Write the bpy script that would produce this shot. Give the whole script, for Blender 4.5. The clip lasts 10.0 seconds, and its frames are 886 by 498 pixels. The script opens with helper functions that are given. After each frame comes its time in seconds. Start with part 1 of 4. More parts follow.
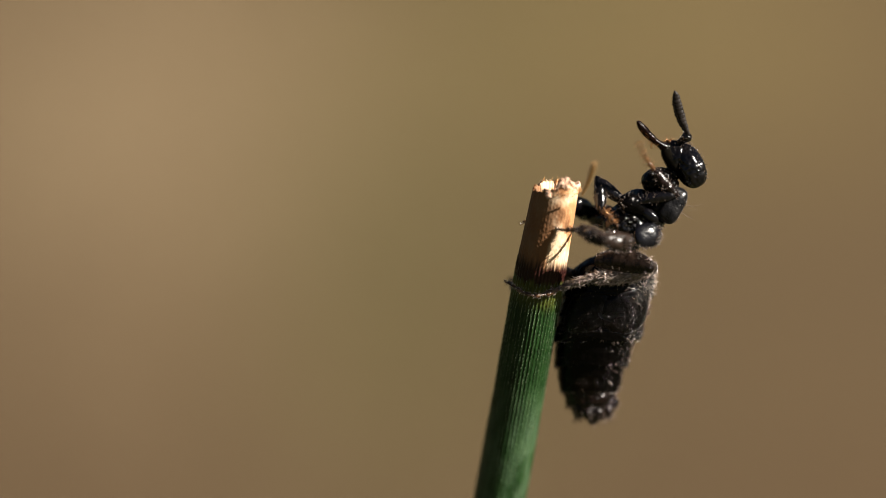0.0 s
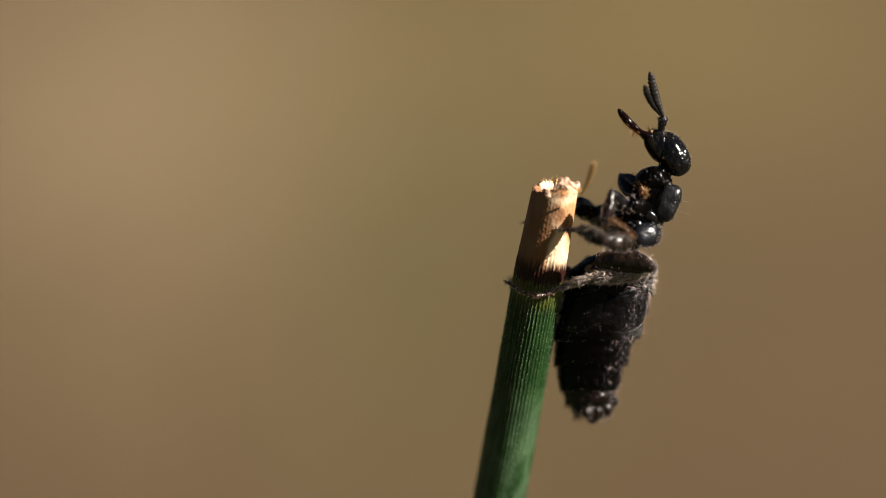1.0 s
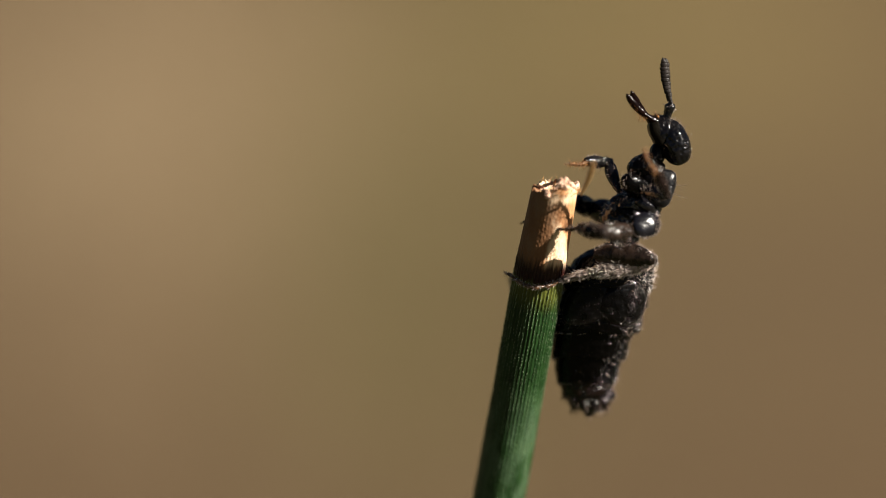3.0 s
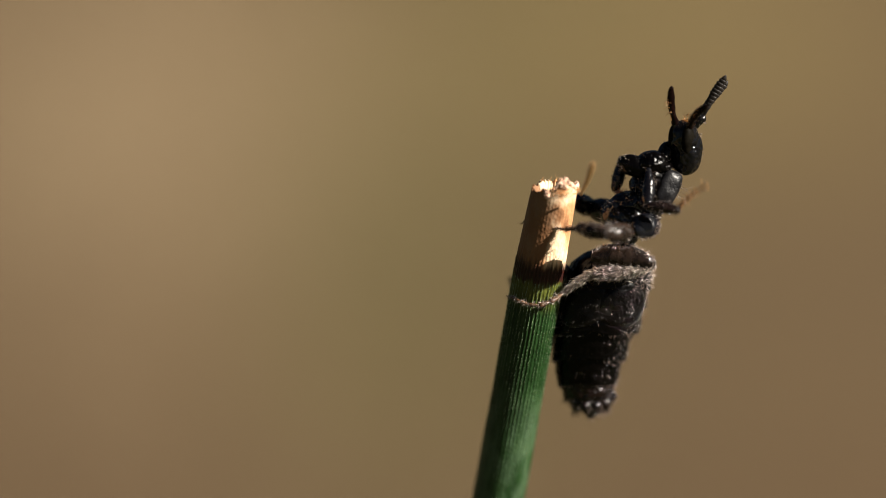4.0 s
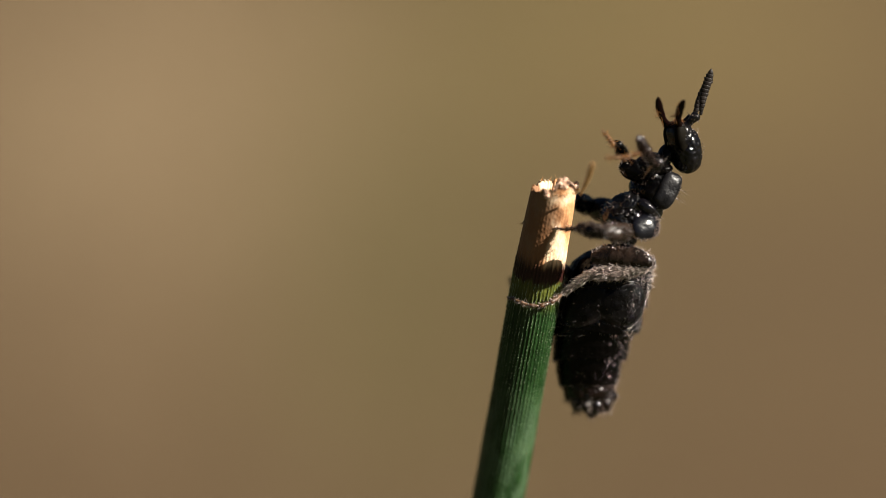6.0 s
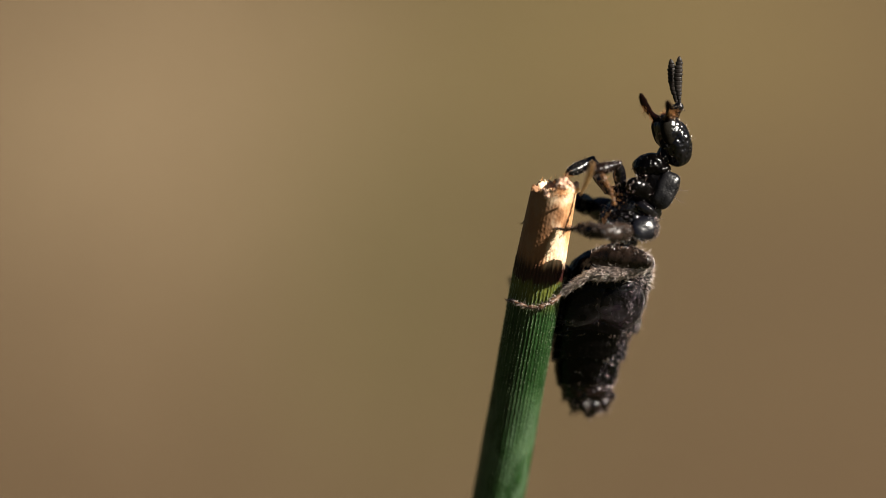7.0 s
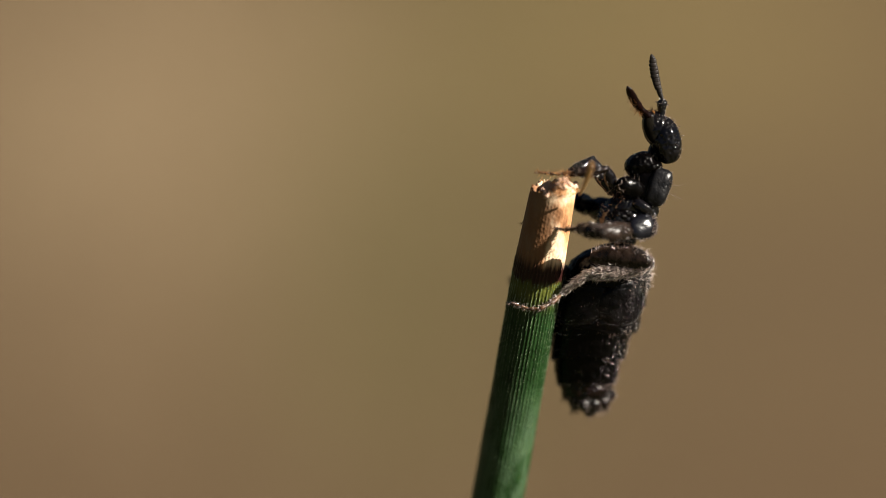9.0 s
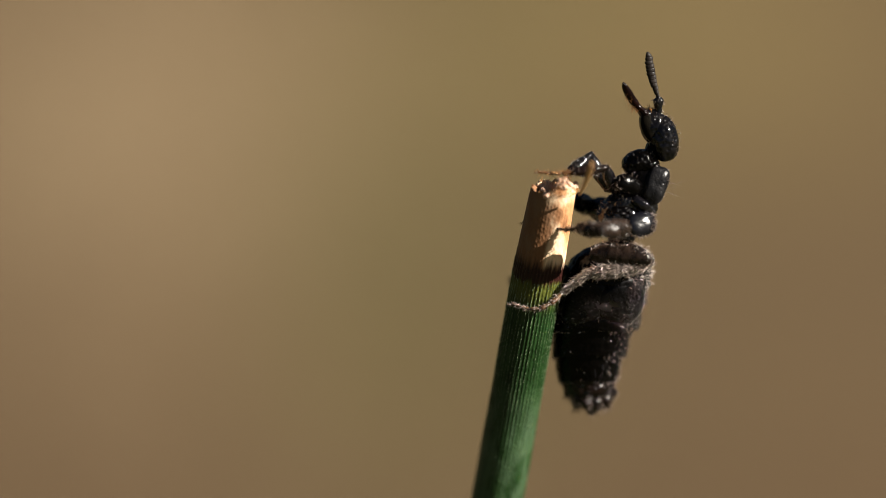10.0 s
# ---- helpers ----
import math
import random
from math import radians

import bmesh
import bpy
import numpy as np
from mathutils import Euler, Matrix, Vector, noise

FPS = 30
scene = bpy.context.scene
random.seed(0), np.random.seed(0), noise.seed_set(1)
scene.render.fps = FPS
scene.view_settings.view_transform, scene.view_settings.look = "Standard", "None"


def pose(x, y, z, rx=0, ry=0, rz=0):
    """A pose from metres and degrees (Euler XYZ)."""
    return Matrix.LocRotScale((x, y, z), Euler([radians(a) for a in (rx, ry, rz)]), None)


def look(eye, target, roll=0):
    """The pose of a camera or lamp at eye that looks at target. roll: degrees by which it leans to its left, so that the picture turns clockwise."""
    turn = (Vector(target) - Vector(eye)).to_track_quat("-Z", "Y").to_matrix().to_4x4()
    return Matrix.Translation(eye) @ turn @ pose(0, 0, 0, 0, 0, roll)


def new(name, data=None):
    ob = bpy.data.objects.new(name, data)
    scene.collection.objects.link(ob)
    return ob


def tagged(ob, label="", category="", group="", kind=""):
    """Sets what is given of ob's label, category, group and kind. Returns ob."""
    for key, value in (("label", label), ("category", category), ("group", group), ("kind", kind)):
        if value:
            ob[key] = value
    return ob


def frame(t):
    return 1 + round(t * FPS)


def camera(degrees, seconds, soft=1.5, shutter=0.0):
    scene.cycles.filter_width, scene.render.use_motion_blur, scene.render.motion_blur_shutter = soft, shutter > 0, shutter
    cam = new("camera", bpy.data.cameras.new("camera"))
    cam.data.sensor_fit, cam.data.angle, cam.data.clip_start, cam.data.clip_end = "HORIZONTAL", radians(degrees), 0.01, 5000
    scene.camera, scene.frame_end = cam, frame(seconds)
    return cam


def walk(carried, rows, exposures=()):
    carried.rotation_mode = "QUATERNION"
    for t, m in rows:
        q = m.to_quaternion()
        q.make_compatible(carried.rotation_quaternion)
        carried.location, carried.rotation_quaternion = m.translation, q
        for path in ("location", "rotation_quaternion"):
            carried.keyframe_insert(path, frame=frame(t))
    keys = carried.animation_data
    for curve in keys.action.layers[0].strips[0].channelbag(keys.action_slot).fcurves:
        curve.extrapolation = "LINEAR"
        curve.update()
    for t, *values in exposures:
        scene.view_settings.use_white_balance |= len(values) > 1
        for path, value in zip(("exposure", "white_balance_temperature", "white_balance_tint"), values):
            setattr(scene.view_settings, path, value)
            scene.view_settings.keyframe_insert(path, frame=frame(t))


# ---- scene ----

# ------------------------------------------------------------------ camera
# A macro shot: the sharp plane is about 31 mm wide, 180 mm before the lens.
U = 2.0e-5                      # one working unit, 0.02 mm, on the sharp plane
REACH = 0.180
PITCH = 12.0
CENTRE = Vector((0.0, 0.0, 0.292))
FORWARD = Vector((0.0, math.cos(radians(PITCH)), -math.sin(radians(PITCH))))
STAND = CENTRE - FORWARD * REACH

cam = camera(9.957, 10.0, soft=0.8, shutter=0.3)
cam.data.dof.use_dof = True
cam.data.dof.focus_distance = REACH
cam.data.dof.aperture_fstop = 17.0
VIEW = look(STAND, CENTRE)
walk(cam, [(0.0, VIEW), (10.0, VIEW)], exposures=[(0.0, 1.13), (10.0, 1.13)])

# ------------------------------------------------------------------ light
SUN_TO = VIEW.to_3x3() @ Vector((0.79, 0.48, 0.42)).normalized()
sun_data = bpy.data.lights.new("sun", "SUN")
sun_data.energy, sun_data.angle, sun_data.color = 5.0, radians(0.53), (1.0, 0.93, 0.82)
sun = new("sun", sun_data)
sun.matrix_world = look(SUN_TO * 3.0 + CENTRE, CENTRE)

world = bpy.data.worlds.new("sky")
scene.world = world
world.use_nodes = True
wn, wl = world.node_tree.nodes, world.node_tree.links
sky = wn.new("ShaderNodeTexSky")
sky.sky_type, sky.sun_disc = "NISHITA", False
sky.sun_elevation = math.asin(SUN_TO.z)
sky.sun_rotation = math.atan2(SUN_TO.x, SUN_TO.y)
wn["Background"].inputs["Strength"].default_value = 0.010
wl.new(sky.outputs[0], wn["Background"].inputs["Color"])


# ------------------------------------------------------------------ materials
def material(name, rough=0.5, metal=0.0, spec=0.5, coat=0.0):
    m = bpy.data.materials.new(name)
    m.use_nodes = True
    b = m.node_tree.nodes["Principled BSDF"]
    b.inputs["Roughness"].default_value = rough
    b.inputs["Metallic"].default_value = metal
    b.inputs["Specular IOR Level"].default_value = spec
    b.inputs["Coat Weight"].default_value = coat
    b.inputs["Coat Roughness"].default_value = 0.12
    return m, m.node_tree.nodes, m.node_tree.links, b


def noise_tex(n, l, scale, detail=3.0, coord="Object", stretch=None):
    tc = n.new("ShaderNodeTexCoord")
    tex = n.new("ShaderNodeTexNoise")
    tex.inputs["Scale"].default_value, tex.inputs["Detail"].default_value = scale, detail
    if stretch:
        mp = n.new("ShaderNodeMapping")
        mp.inputs["Scale"].default_value = stretch
        l.new(tc.outputs[coord], mp.inputs["Vector"])
        l.new(mp.outputs[0], tex.inputs["Vector"])
    else:
        l.new(tc.outputs[coord], tex.inputs["Vector"])
    return tex


def ramp(n, l, source, stops):
    r = n.new("ShaderNodeValToRGB")
    while len(r.color_ramp.elements) < len(stops):
        r.color_ramp.elements.new(0.5)
    for e, (p, c) in zip(r.color_ramp.elements, stops):
        e.position, e.color = p, (*c, 1.0)
    l.new(source, r.inputs[0])
    return r


def bump(n, l, b, sources):
    """Relief: (output, strength, distance) one over the other."""
    last = None
    for out, strength, dist in sources:
        k = n.new("ShaderNodeBump")
        k.inputs["Strength"].default_value, k.inputs["Distance"].default_value = strength, dist
        l.new(out, k.inputs["Height"])
        if last:
            l.new(last.outputs[0], k.inputs["Normal"])
        last = k
    l.new(last.outputs[0], b.inputs["Normal"])


def cuticle(name, dark, light, rough, pit, pit_strength, ripple=0.3, spec=0.5):
    """Insect shell: near black, glossy, pitted."""
    m, n, l, b = material(name, rough, 0.0, spec)
    big = noise_tex(n, l, 2600, 4)
    r = ramp(n, l, big.outputs[0], [(0.35, dark), (0.7, light)])
    l.new(r.outputs[0], b.inputs["Base Color"])
    tc = n.new("ShaderNodeTexCoord")
    v = n.new("ShaderNodeTexVoronoi")
    v.inputs["Scale"].default_value = pit
    l.new(tc.outputs["Object"], v.inputs["Vector"])
    pr = ramp(n, l, v.outputs["Distance"], [(0.0, (0, 0, 0)), (0.35, (1, 1, 1))])
    fine = noise_tex(n, l, 5200, 3)
    bump(n, l, b, [(fine.outputs[0], ripple, 4.0e-5), (pr.outputs[0], pit_strength, 1.2e-5)])
    rr = ramp(n, l, big.outputs[0], [(0.3, (rough * 0.7,) * 3), (0.75, (min(1, rough * 1.5),) * 3)])
    l.new(rr.outputs[0], b.inputs["Roughness"])
    return m


SHELL = cuticle("black_shell", (0.0015, 0.0015, 0.002), (0.004, 0.0035, 0.0035), 0.18, 9000, 0.4, 0.3, 0.5)
DOME_GLOSS = cuticle("broad_gloss_dome_shell", (0.003, 0.003, 0.005), (0.006, 0.006, 0.008), 0.20, 8000, 0.2, 0.1, 0.5)
SMOOTH = cuticle("polished_black_shell", (0.003, 0.003, 0.004), (0.005, 0.004, 0.005), 0.16, 8000, 0.2, 0.2, 0.5)
DOMESHELL = cuticle("glossy_dome_shell", (0.002, 0.002, 0.003), (0.005, 0.004, 0.004), 0.17, 8000, 0.3, 0.15, 0.42)
ROUGH = cuticle("pitted_black_shell", (0.0005, 0.0004, 0.0004), (0.0017, 0.0012, 0.0011), 0.18, 8500, 0.5, 0.3, 0.13)
FLAP = cuticle("satin_black_shell", (0.0006, 0.0005, 0.0006), (0.0018, 0.0014, 0.0014), 0.30, 9500, 0.7, 0.1, 0.16)
SATIN = cuticle("punctured_satin_shell", (0.005, 0.005, 0.006), (0.012, 0.011, 0.012), 0.38, 9500, 0.8, 0.1, 0.30)
LEGSHELL = cuticle("dark_brown_leg_shell", (0.006, 0.004, 0.003), (0.028, 0.017, 0.012), 0.24, 9000, 0.6, 0.5, 0.3)
TAIL = cuticle("brown_tail_shell", (0.0025, 0.0014, 0.0012), (0.012, 0.006, 0.0045), 0.20, 9000, 0.7, 0.7, 0.3)
BROWN = cuticle("red_brown_shell", (0.002, 0.0009, 0.0009), (0.008, 0.0025, 0.002), 0.17, 12000, 0.4, 0.3, 0.12)
DOWNY = cuticle("grey_downy_leg_shell", (0.060, 0.046, 0.039), (0.240, 0.185, 0.160), 0.30, 9000, 0.6, 0.8)
EYE = cuticle("dull_brown_eye", (0.003, 0.0024, 0.0014), (0.007, 0.0055, 0.0032), 0.60, 20000, 0.5, 0.2, 0.05)
TARSUS = cuticle("amber_tarsus_shell", (0.05, 0.022, 0.010), (0.17, 0.085, 0.036), 0.3, 14000, 0.5)
FELT = cuticle("antenna_shell", (0.008, 0.006, 0.005), (0.022, 0.016, 0.013), 0.45, 20000, 0.6, 0.3, 0.3)


def hair_material(name, dull, pale, rough, shine, middle=0.15):
    """Fine hair with a mirror-like skin: few of them catch the sun."""
    m, n, l, b = material(name, rough, shine, 1.0)
    g = n.new("ShaderNodeNewGeometry")
    half = tuple(d + (p - d) * middle for d, p in zip(dull, pale))
    r = ramp(n, l, g.outputs["Random Per Island"], [(0.0, dull), (0.55, half), (0.9, pale)])
    l.new(r.outputs[0], b.inputs["Base Color"])
    return m


SILVER = hair_material("silver_hair", (0.05, 0.034, 0.027), (0.34, 0.26, 0.22), 0.20, 0.0, 0.4)
FROST = hair_material("pale_felted_hair", (0.18, 0.134, 0.115), (0.82, 0.67, 0.60), 0.24, 0.0, 0.45)
GLINT = hair_material("bright_short_hair", (0.012, 0.008, 0.007), (1.0, 0.92, 0.88), 0.20, 1.0, 0.2)
SPARK = hair_material("shining_scale_hair", (0.70, 0.58, 0.53), (1.0, 0.93, 0.90), 0.27, 1.0, 0.6)
GOLD = hair_material("golden_hair", (0.26, 0.10, 0.025), (0.70, 0.34, 0.10), 0.28, 0.4)


def rush_material():
    """Green ribbed rush that yellows, bands purple-brown and dries tan towards its end (z = 0 is the joint)."""
    m, n, l, b = material("rush", 0.34, 0.0, 0.26)

    def maths(op, a, c, d=None):
        k = n.new("ShaderNodeMath")
        k.operation = op
        for sock, v in zip(k.inputs, (a, c, d)):
            if v is None:
                continue
            if isinstance(v, (int, float)):
                sock.default_value = v
            else:
                l.new(v, sock)
        return k.outputs[0]

    streak = noise_tex(n, l, 6000, 3, stretch=(1.0, 1.0, 0.05))
    cloud = noise_tex(n, l, 900, 3)
    tan = noise_tex(n, l, 1500, 5, stretch=(1.0, 1.0, 0.5))
    edge = noise_tex(n, l, 9000, 3, stretch=(1.0, 1.0, 0.10))
    tc = n.new("ShaderNodeTexCoord")
    mp = n.new("ShaderNodeMapping")
    mp.inputs["Scale"].default_value = (1.0, 1.0, 0.75)
    cells = n.new("ShaderNodeTexVoronoi")
    cells.inputs["Scale"].default_value = 9500
    l.new(tc.outputs["Object"], mp.inputs["Vector"])
    l.new(mp.outputs[0], cells.inputs["Vector"])
    sep = n.new("ShaderNodeSeparateXYZ")
    l.new(tc.outputs["Object"], sep.inputs[0])
    mixed = maths("ADD", maths("MULTIPLY", streak.outputs[0], 0.5), maths("MULTIPLY", cloud.outputs[0], 0.5))
    green = ramp(n, l, mixed, [(0.36, (0.007, 0.023, 0.0055)), (0.52, (0.016, 0.045, 0.012)), (0.68, (0.044, 0.088, 0.032))])
    dry = ramp(n, l, tan.outputs[0], [(0.30, (0.38, 0.165, 0.070)), (0.47, (0.67, 0.345, 0.160)), (0.60, (0.91, 0.67, 0.445))])
    # a brown patch under the torn rim, left on the side facing the lens
    place = n.new("ShaderNodeMapping")
    place.inputs["Location"].default_value = (0.72, 0.50, -1.12)
    place.inputs["Scale"].default_value = (1 / (50 * U), 1 / (62 * U), 1 / (80 * U))
    l.new(tc.outputs["Object"], place.inputs["Vector"])
    off = n.new("ShaderNodeVectorMath")
    off.operation = "LENGTH"
    l.new(place.outputs[0], off.inputs[0])
    patch_mask = n.new("ShaderNodeMapRange")
    patch_mask.interpolation_type = "SMOOTHSTEP"
    patch_mask.inputs["From Min"].default_value, patch_mask.inputs["From Max"].default_value = 0.95, 1.30
    patch_mask.inputs["To Min"].default_value, patch_mask.inputs["To Max"].default_value = 0.92, 0.0
    l.new(maths("ADD", off.outputs["Value"], maths("MULTIPLY", maths("SUBTRACT", tan.outputs[0], 0.5), 1.6)), patch_mask.inputs["Value"])
    brown_patch = n.new("ShaderNodeMix")
    brown_patch.data_type = "RGBA"
    l.new(patch_mask.outputs[0], brown_patch.inputs[0])
    l.new(dry.outputs[0], brown_patch.inputs[6])
    brown_patch.inputs[7].default_value = (0.21, 0.098, 0.044, 1)
    height = maths("ADD", sep.outputs["Z"], maths("MULTIPLY", maths("SUBTRACT", edge.outputs[0], 0.5), 34 * U))
    last = green.outputs[0]
    for lo, hi, colour in ((-84, -34, (0.095, 0.108, 0.021)), (-26, -12, (0.034, 0.011, 0.009)), (3, 28, None)):
        rng = n.new("ShaderNodeMapRange")
        rng.interpolation_type = "SMOOTHSTEP"
        rng.inputs["From Min"].default_value, rng.inputs["From Max"].default_value = lo * U, hi * U
        l.new(height, rng.inputs["Value"])
        mix = n.new("ShaderNodeMix")
        mix.data_type = "RGBA"
        l.new(rng.outputs[0], mix.inputs[0])
        l.new(last, mix.inputs[6])
        if colour:
            mix.inputs[7].default_value = (*colour, 1)
        else:
            l.new(brown_patch.outputs[2], mix.inputs[7])
            rough = n.new("ShaderNodeMapRange")
            rough.inputs["To Min"].default_value, rough.inputs["To Max"].default_value = 0.34, 0.6
            l.new(rng.outputs[0], rough.inputs["Value"])
            l.new(rough.outputs[0], b.inputs["Roughness"])
        last = mix.outputs[2]
    # a bloom of pale wax low on the shaft
    low = n.new("ShaderNodeMapRange")
    low.interpolation_type = "SMOOTHSTEP"
    low.inputs["From Min"].default_value, low.inputs["From Max"].default_value = -180 * U, -330 * U
    l.new(sep.outputs["Z"], low.inputs["Value"])
    mottle = ramp(n, l, noise_tex(n, l, 2600, 4, stretch=(1.0, 1.0, 0.35)).outputs[0], [(0.35, (0, 0, 0)), (0.75, (1, 1, 1))])
    bloom = n.new("ShaderNodeMix")
    bloom.data_type = "RGBA"
    l.new(maths("MULTIPLY", maths("MULTIPLY", low.outputs[0], mottle.outputs[0]), 0.75), bloom.inputs[0])
    l.new(last, bloom.inputs[6])
    bloom.inputs[7].default_value = (0.095, 0.150, 0.085, 1)
    l.new(bloom.outputs[2], b.inputs["Base Color"])
    b.inputs["Subsurface Weight"].default_value = 0.04
    b.inputs["Subsurface Radius"].default_value = (1.0, 0.5, 0.25)
    b.inputs["Subsurface Scale"].default_value = 0.0003
    bump(n, l, b, [(streak.outputs[0], 0.3, 1.2e-5), (cells.outputs["Distance"], 0.8, 2.0e-5)])
    return m


def pith_material():
    m, n, l, b = material("pale_pith", 0.8, 0.0, 0.2)
    t = noise_tex(n, l, 7000, 4)
    r = ramp(n, l, t.outputs[0], [(0.3, (0.50, 0.27, 0.17)), (0.7, (0.84, 0.62, 0.48))])
    l.new(r.outputs[0], b.inputs["Base Color"])
    bump(n, l, b, [(t.outputs[0], 0.8, 3.0e-5)])
    return m


def ground_material():
    """Dry earth: a pale straw-littered patch, an olive mossy one, redder bare soil."""
    m, n, l, b = material("dry_earth", 0.95, 0.0, 0.1)
    tc = n.new("ShaderNodeTexCoord")
    mid = noise_tex(n, l, 60.0, 5)
    fine = noise_tex(n, l, 600.0, 4)
    warp = noise_tex(n, l, 9.0, 2)
    soil = ramp(n, l, mid.outputs[0], [(0.3, (0.079, 0.0495, 0.0255)), (0.7, (0.107, 0.070, 0.0395))])
    wide = noise_tex(n, l, 2.2, 4)
    spread = ramp(n, l, wide.outputs[0], [(0.40, (0, 0, 0)), (0.80, (1, 1, 1))])
    litter = n.new("ShaderNodeMix")
    litter.data_type = "RGBA"
    l.new(spread.outputs[0], litter.inputs[0])
    l.new(soil.outputs[0], litter.inputs[6])
    litter.inputs[7].default_value = (0.115, 0.083, 0.043, 1)
    base = litter.outputs[2]
    # outside the seen clearing the earth is darkened, unseen, to cut the fill light
    spot_at = n.new("ShaderNodeMapping")
    spot_at.inputs["Location"].default_value = (0, -1.45 / 1.15, 0)
    spot_at.inputs["Scale"].default_value = (1 / 0.75, 1 / 1.15, 0)
    l.new(tc.outputs["Object"], spot_at.inputs["Vector"])
    away = n.new("ShaderNodeVectorMath")
    away.operation = "LENGTH"
    l.new(spot_at.outputs[0], away.inputs[0])
    near = n.new("ShaderNodeMath")
    near.operation = "MINIMUM"
    near.inputs[1].default_value = 1.35
    l.new(away.outputs["Value"], near.inputs[0])
    edge = n.new("ShaderNodeMath")
    edge.operation = "MULTIPLY_ADD"
    edge.inputs[1].default_value = -2.2
    l.new(wide.outputs[0], edge.inputs[0])
    l.new(near.outputs[0], edge.inputs[2])
    outer = n.new("ShaderNodeMapRange")
    outer.interpolation_type = "SMOOTHSTEP"
    outer.inputs["From Min"].default_value, outer.inputs["From Max"].default_value = -0.30, 0.25
    l.new(edge.outputs[0], outer.inputs["Value"])
    dim_earth = ramp(n, l, mid.outputs[0], [(0.3, (0.030, 0.034, 0.013)), (0.7, (0.062, 0.060, 0.026))])
    dimmed = n.new("ShaderNodeMix")
    dimmed.data_type = "RGBA"
    l.new(outer.outputs[0], dimmed.inputs[0])
    l.new(base, dimmed.inputs[6])
    l.new(dim_earth.outputs[0], dimmed.inputs[7])
    base = dimmed.outputs[2]
    for (x, y), (rx, ry), colour, amount in PATCHES:
        mp = n.new("ShaderNodeMapping")
        mp.vector_type = "POINT"
        mp.inputs["Location"].default_value = (-x / rx, -y / ry, 0)
        mp.inputs["Scale"].default_value = (1 / rx, 1 / ry, 0)
        l.new(tc.outputs["Object"], mp.inputs["Vector"])
        ln = n.new("ShaderNodeVectorMath")
        ln.operation = "LENGTH"
        l.new(mp.outputs[0], ln.inputs[0])
        ad = n.new("ShaderNodeMath")
        ad.operation = "MULTIPLY_ADD"
        ad.inputs[1].default_value = 0.5
        l.new(warp.outputs[0], ad.inputs[0])
        l.new(ln.outputs["Value"], ad.inputs[2])
        rg = n.new("ShaderNodeMapRange")
        rg.interpolation_type = "SMOOTHSTEP"
        rg.inputs["From Min"].default_value, rg.inputs["From Max"].default_value = 0.25, 1.5
        rg.inputs["To Min"].default_value, rg.inputs["To Max"].default_value = amount, 0.0
        l.new(ad.outputs[0], rg.inputs["Value"])
        mx = n.new("ShaderNodeMix")
        mx.data_type = "RGBA"
        l.new(rg.outputs[0], mx.inputs[0])
        l.new(base, mx.inputs[6])
        mx.inputs[7].default_value = (*colour, 1)
        base = mx.outputs[2]
    l.new(base, b.inputs["Base Color"])
    bump(n, l, b, [(mid.outputs[0], 0.3, 0.004), (fine.outputs[0], 0.4, 0.001)])
    return m


# centre, half sizes, colour, strength of each patch of the ground
PATCHES = [((-0.105, 1.66), (0.113, 0.42), (0.216, 0.157, 0.092), 1.0),
           ((0.08, 1.85), (0.16, 0.40), (0.185, 0.138, 0.058), 0.9),
           ((-0.015, 1.42), (0.045, 0.40), (0.117, 0.098, 0.041), 0.9)]
RUSH, PITH, EARTH = rush_material(), pith_material(), ground_material()


def straw_material(name, a, c):
    m, n, l, b = material(name, 0.7, 0.0, 0.3)
    g = n.new("ShaderNodeNewGeometry")
    r = ramp(n, l, g.outputs["Random Per Island"], [(0.0, a), (1.0, c)])
    l.new(r.outputs[0], b.inputs["Base Color"])
    return m


FIBRE = straw_material("torn_fibre", (0.55, 0.28, 0.10), (0.68, 0.38, 0.16))
# pale colour that paints the sun's glints on the rush ribs
GLINT_DOTS = straw_material("pale_glint_dots", (0.04, 0.075, 0.03), (0.26, 0.34, 0.20))
GLINT_DOTS.node_tree.nodes["Principled BSDF"].inputs["Roughness"].default_value = 0.3
GLINT_DOTS.node_tree.nodes["Principled BSDF"].inputs["Specular IOR Level"].default_value = 1.0
STRAW = straw_material("dry_grass", (0.16, 0.12, 0.06), (0.28, 0.20, 0.12))
MOSS = straw_material("olive_grass", (0.10, 0.085, 0.03), (0.17, 0.135, 0.055))


# ------------------------------------------------------------------ mesh helpers
def link(name, bm, mat, parent=None, label=""):
    me = bpy.data.meshes.new(name)
    bm.normal_update()
    for f in bm.faces:
        f.smooth = True
    bm.to_mesh(me)
    bm.free()
    me.materials.append(mat)
    ob = new(name, me)
    ob.parent = parent
    if label:
        tagged(ob, label)
    return ob


def part(name, bm, mat, parent, label=""):
    return link(name, bm, mat, parent, label)


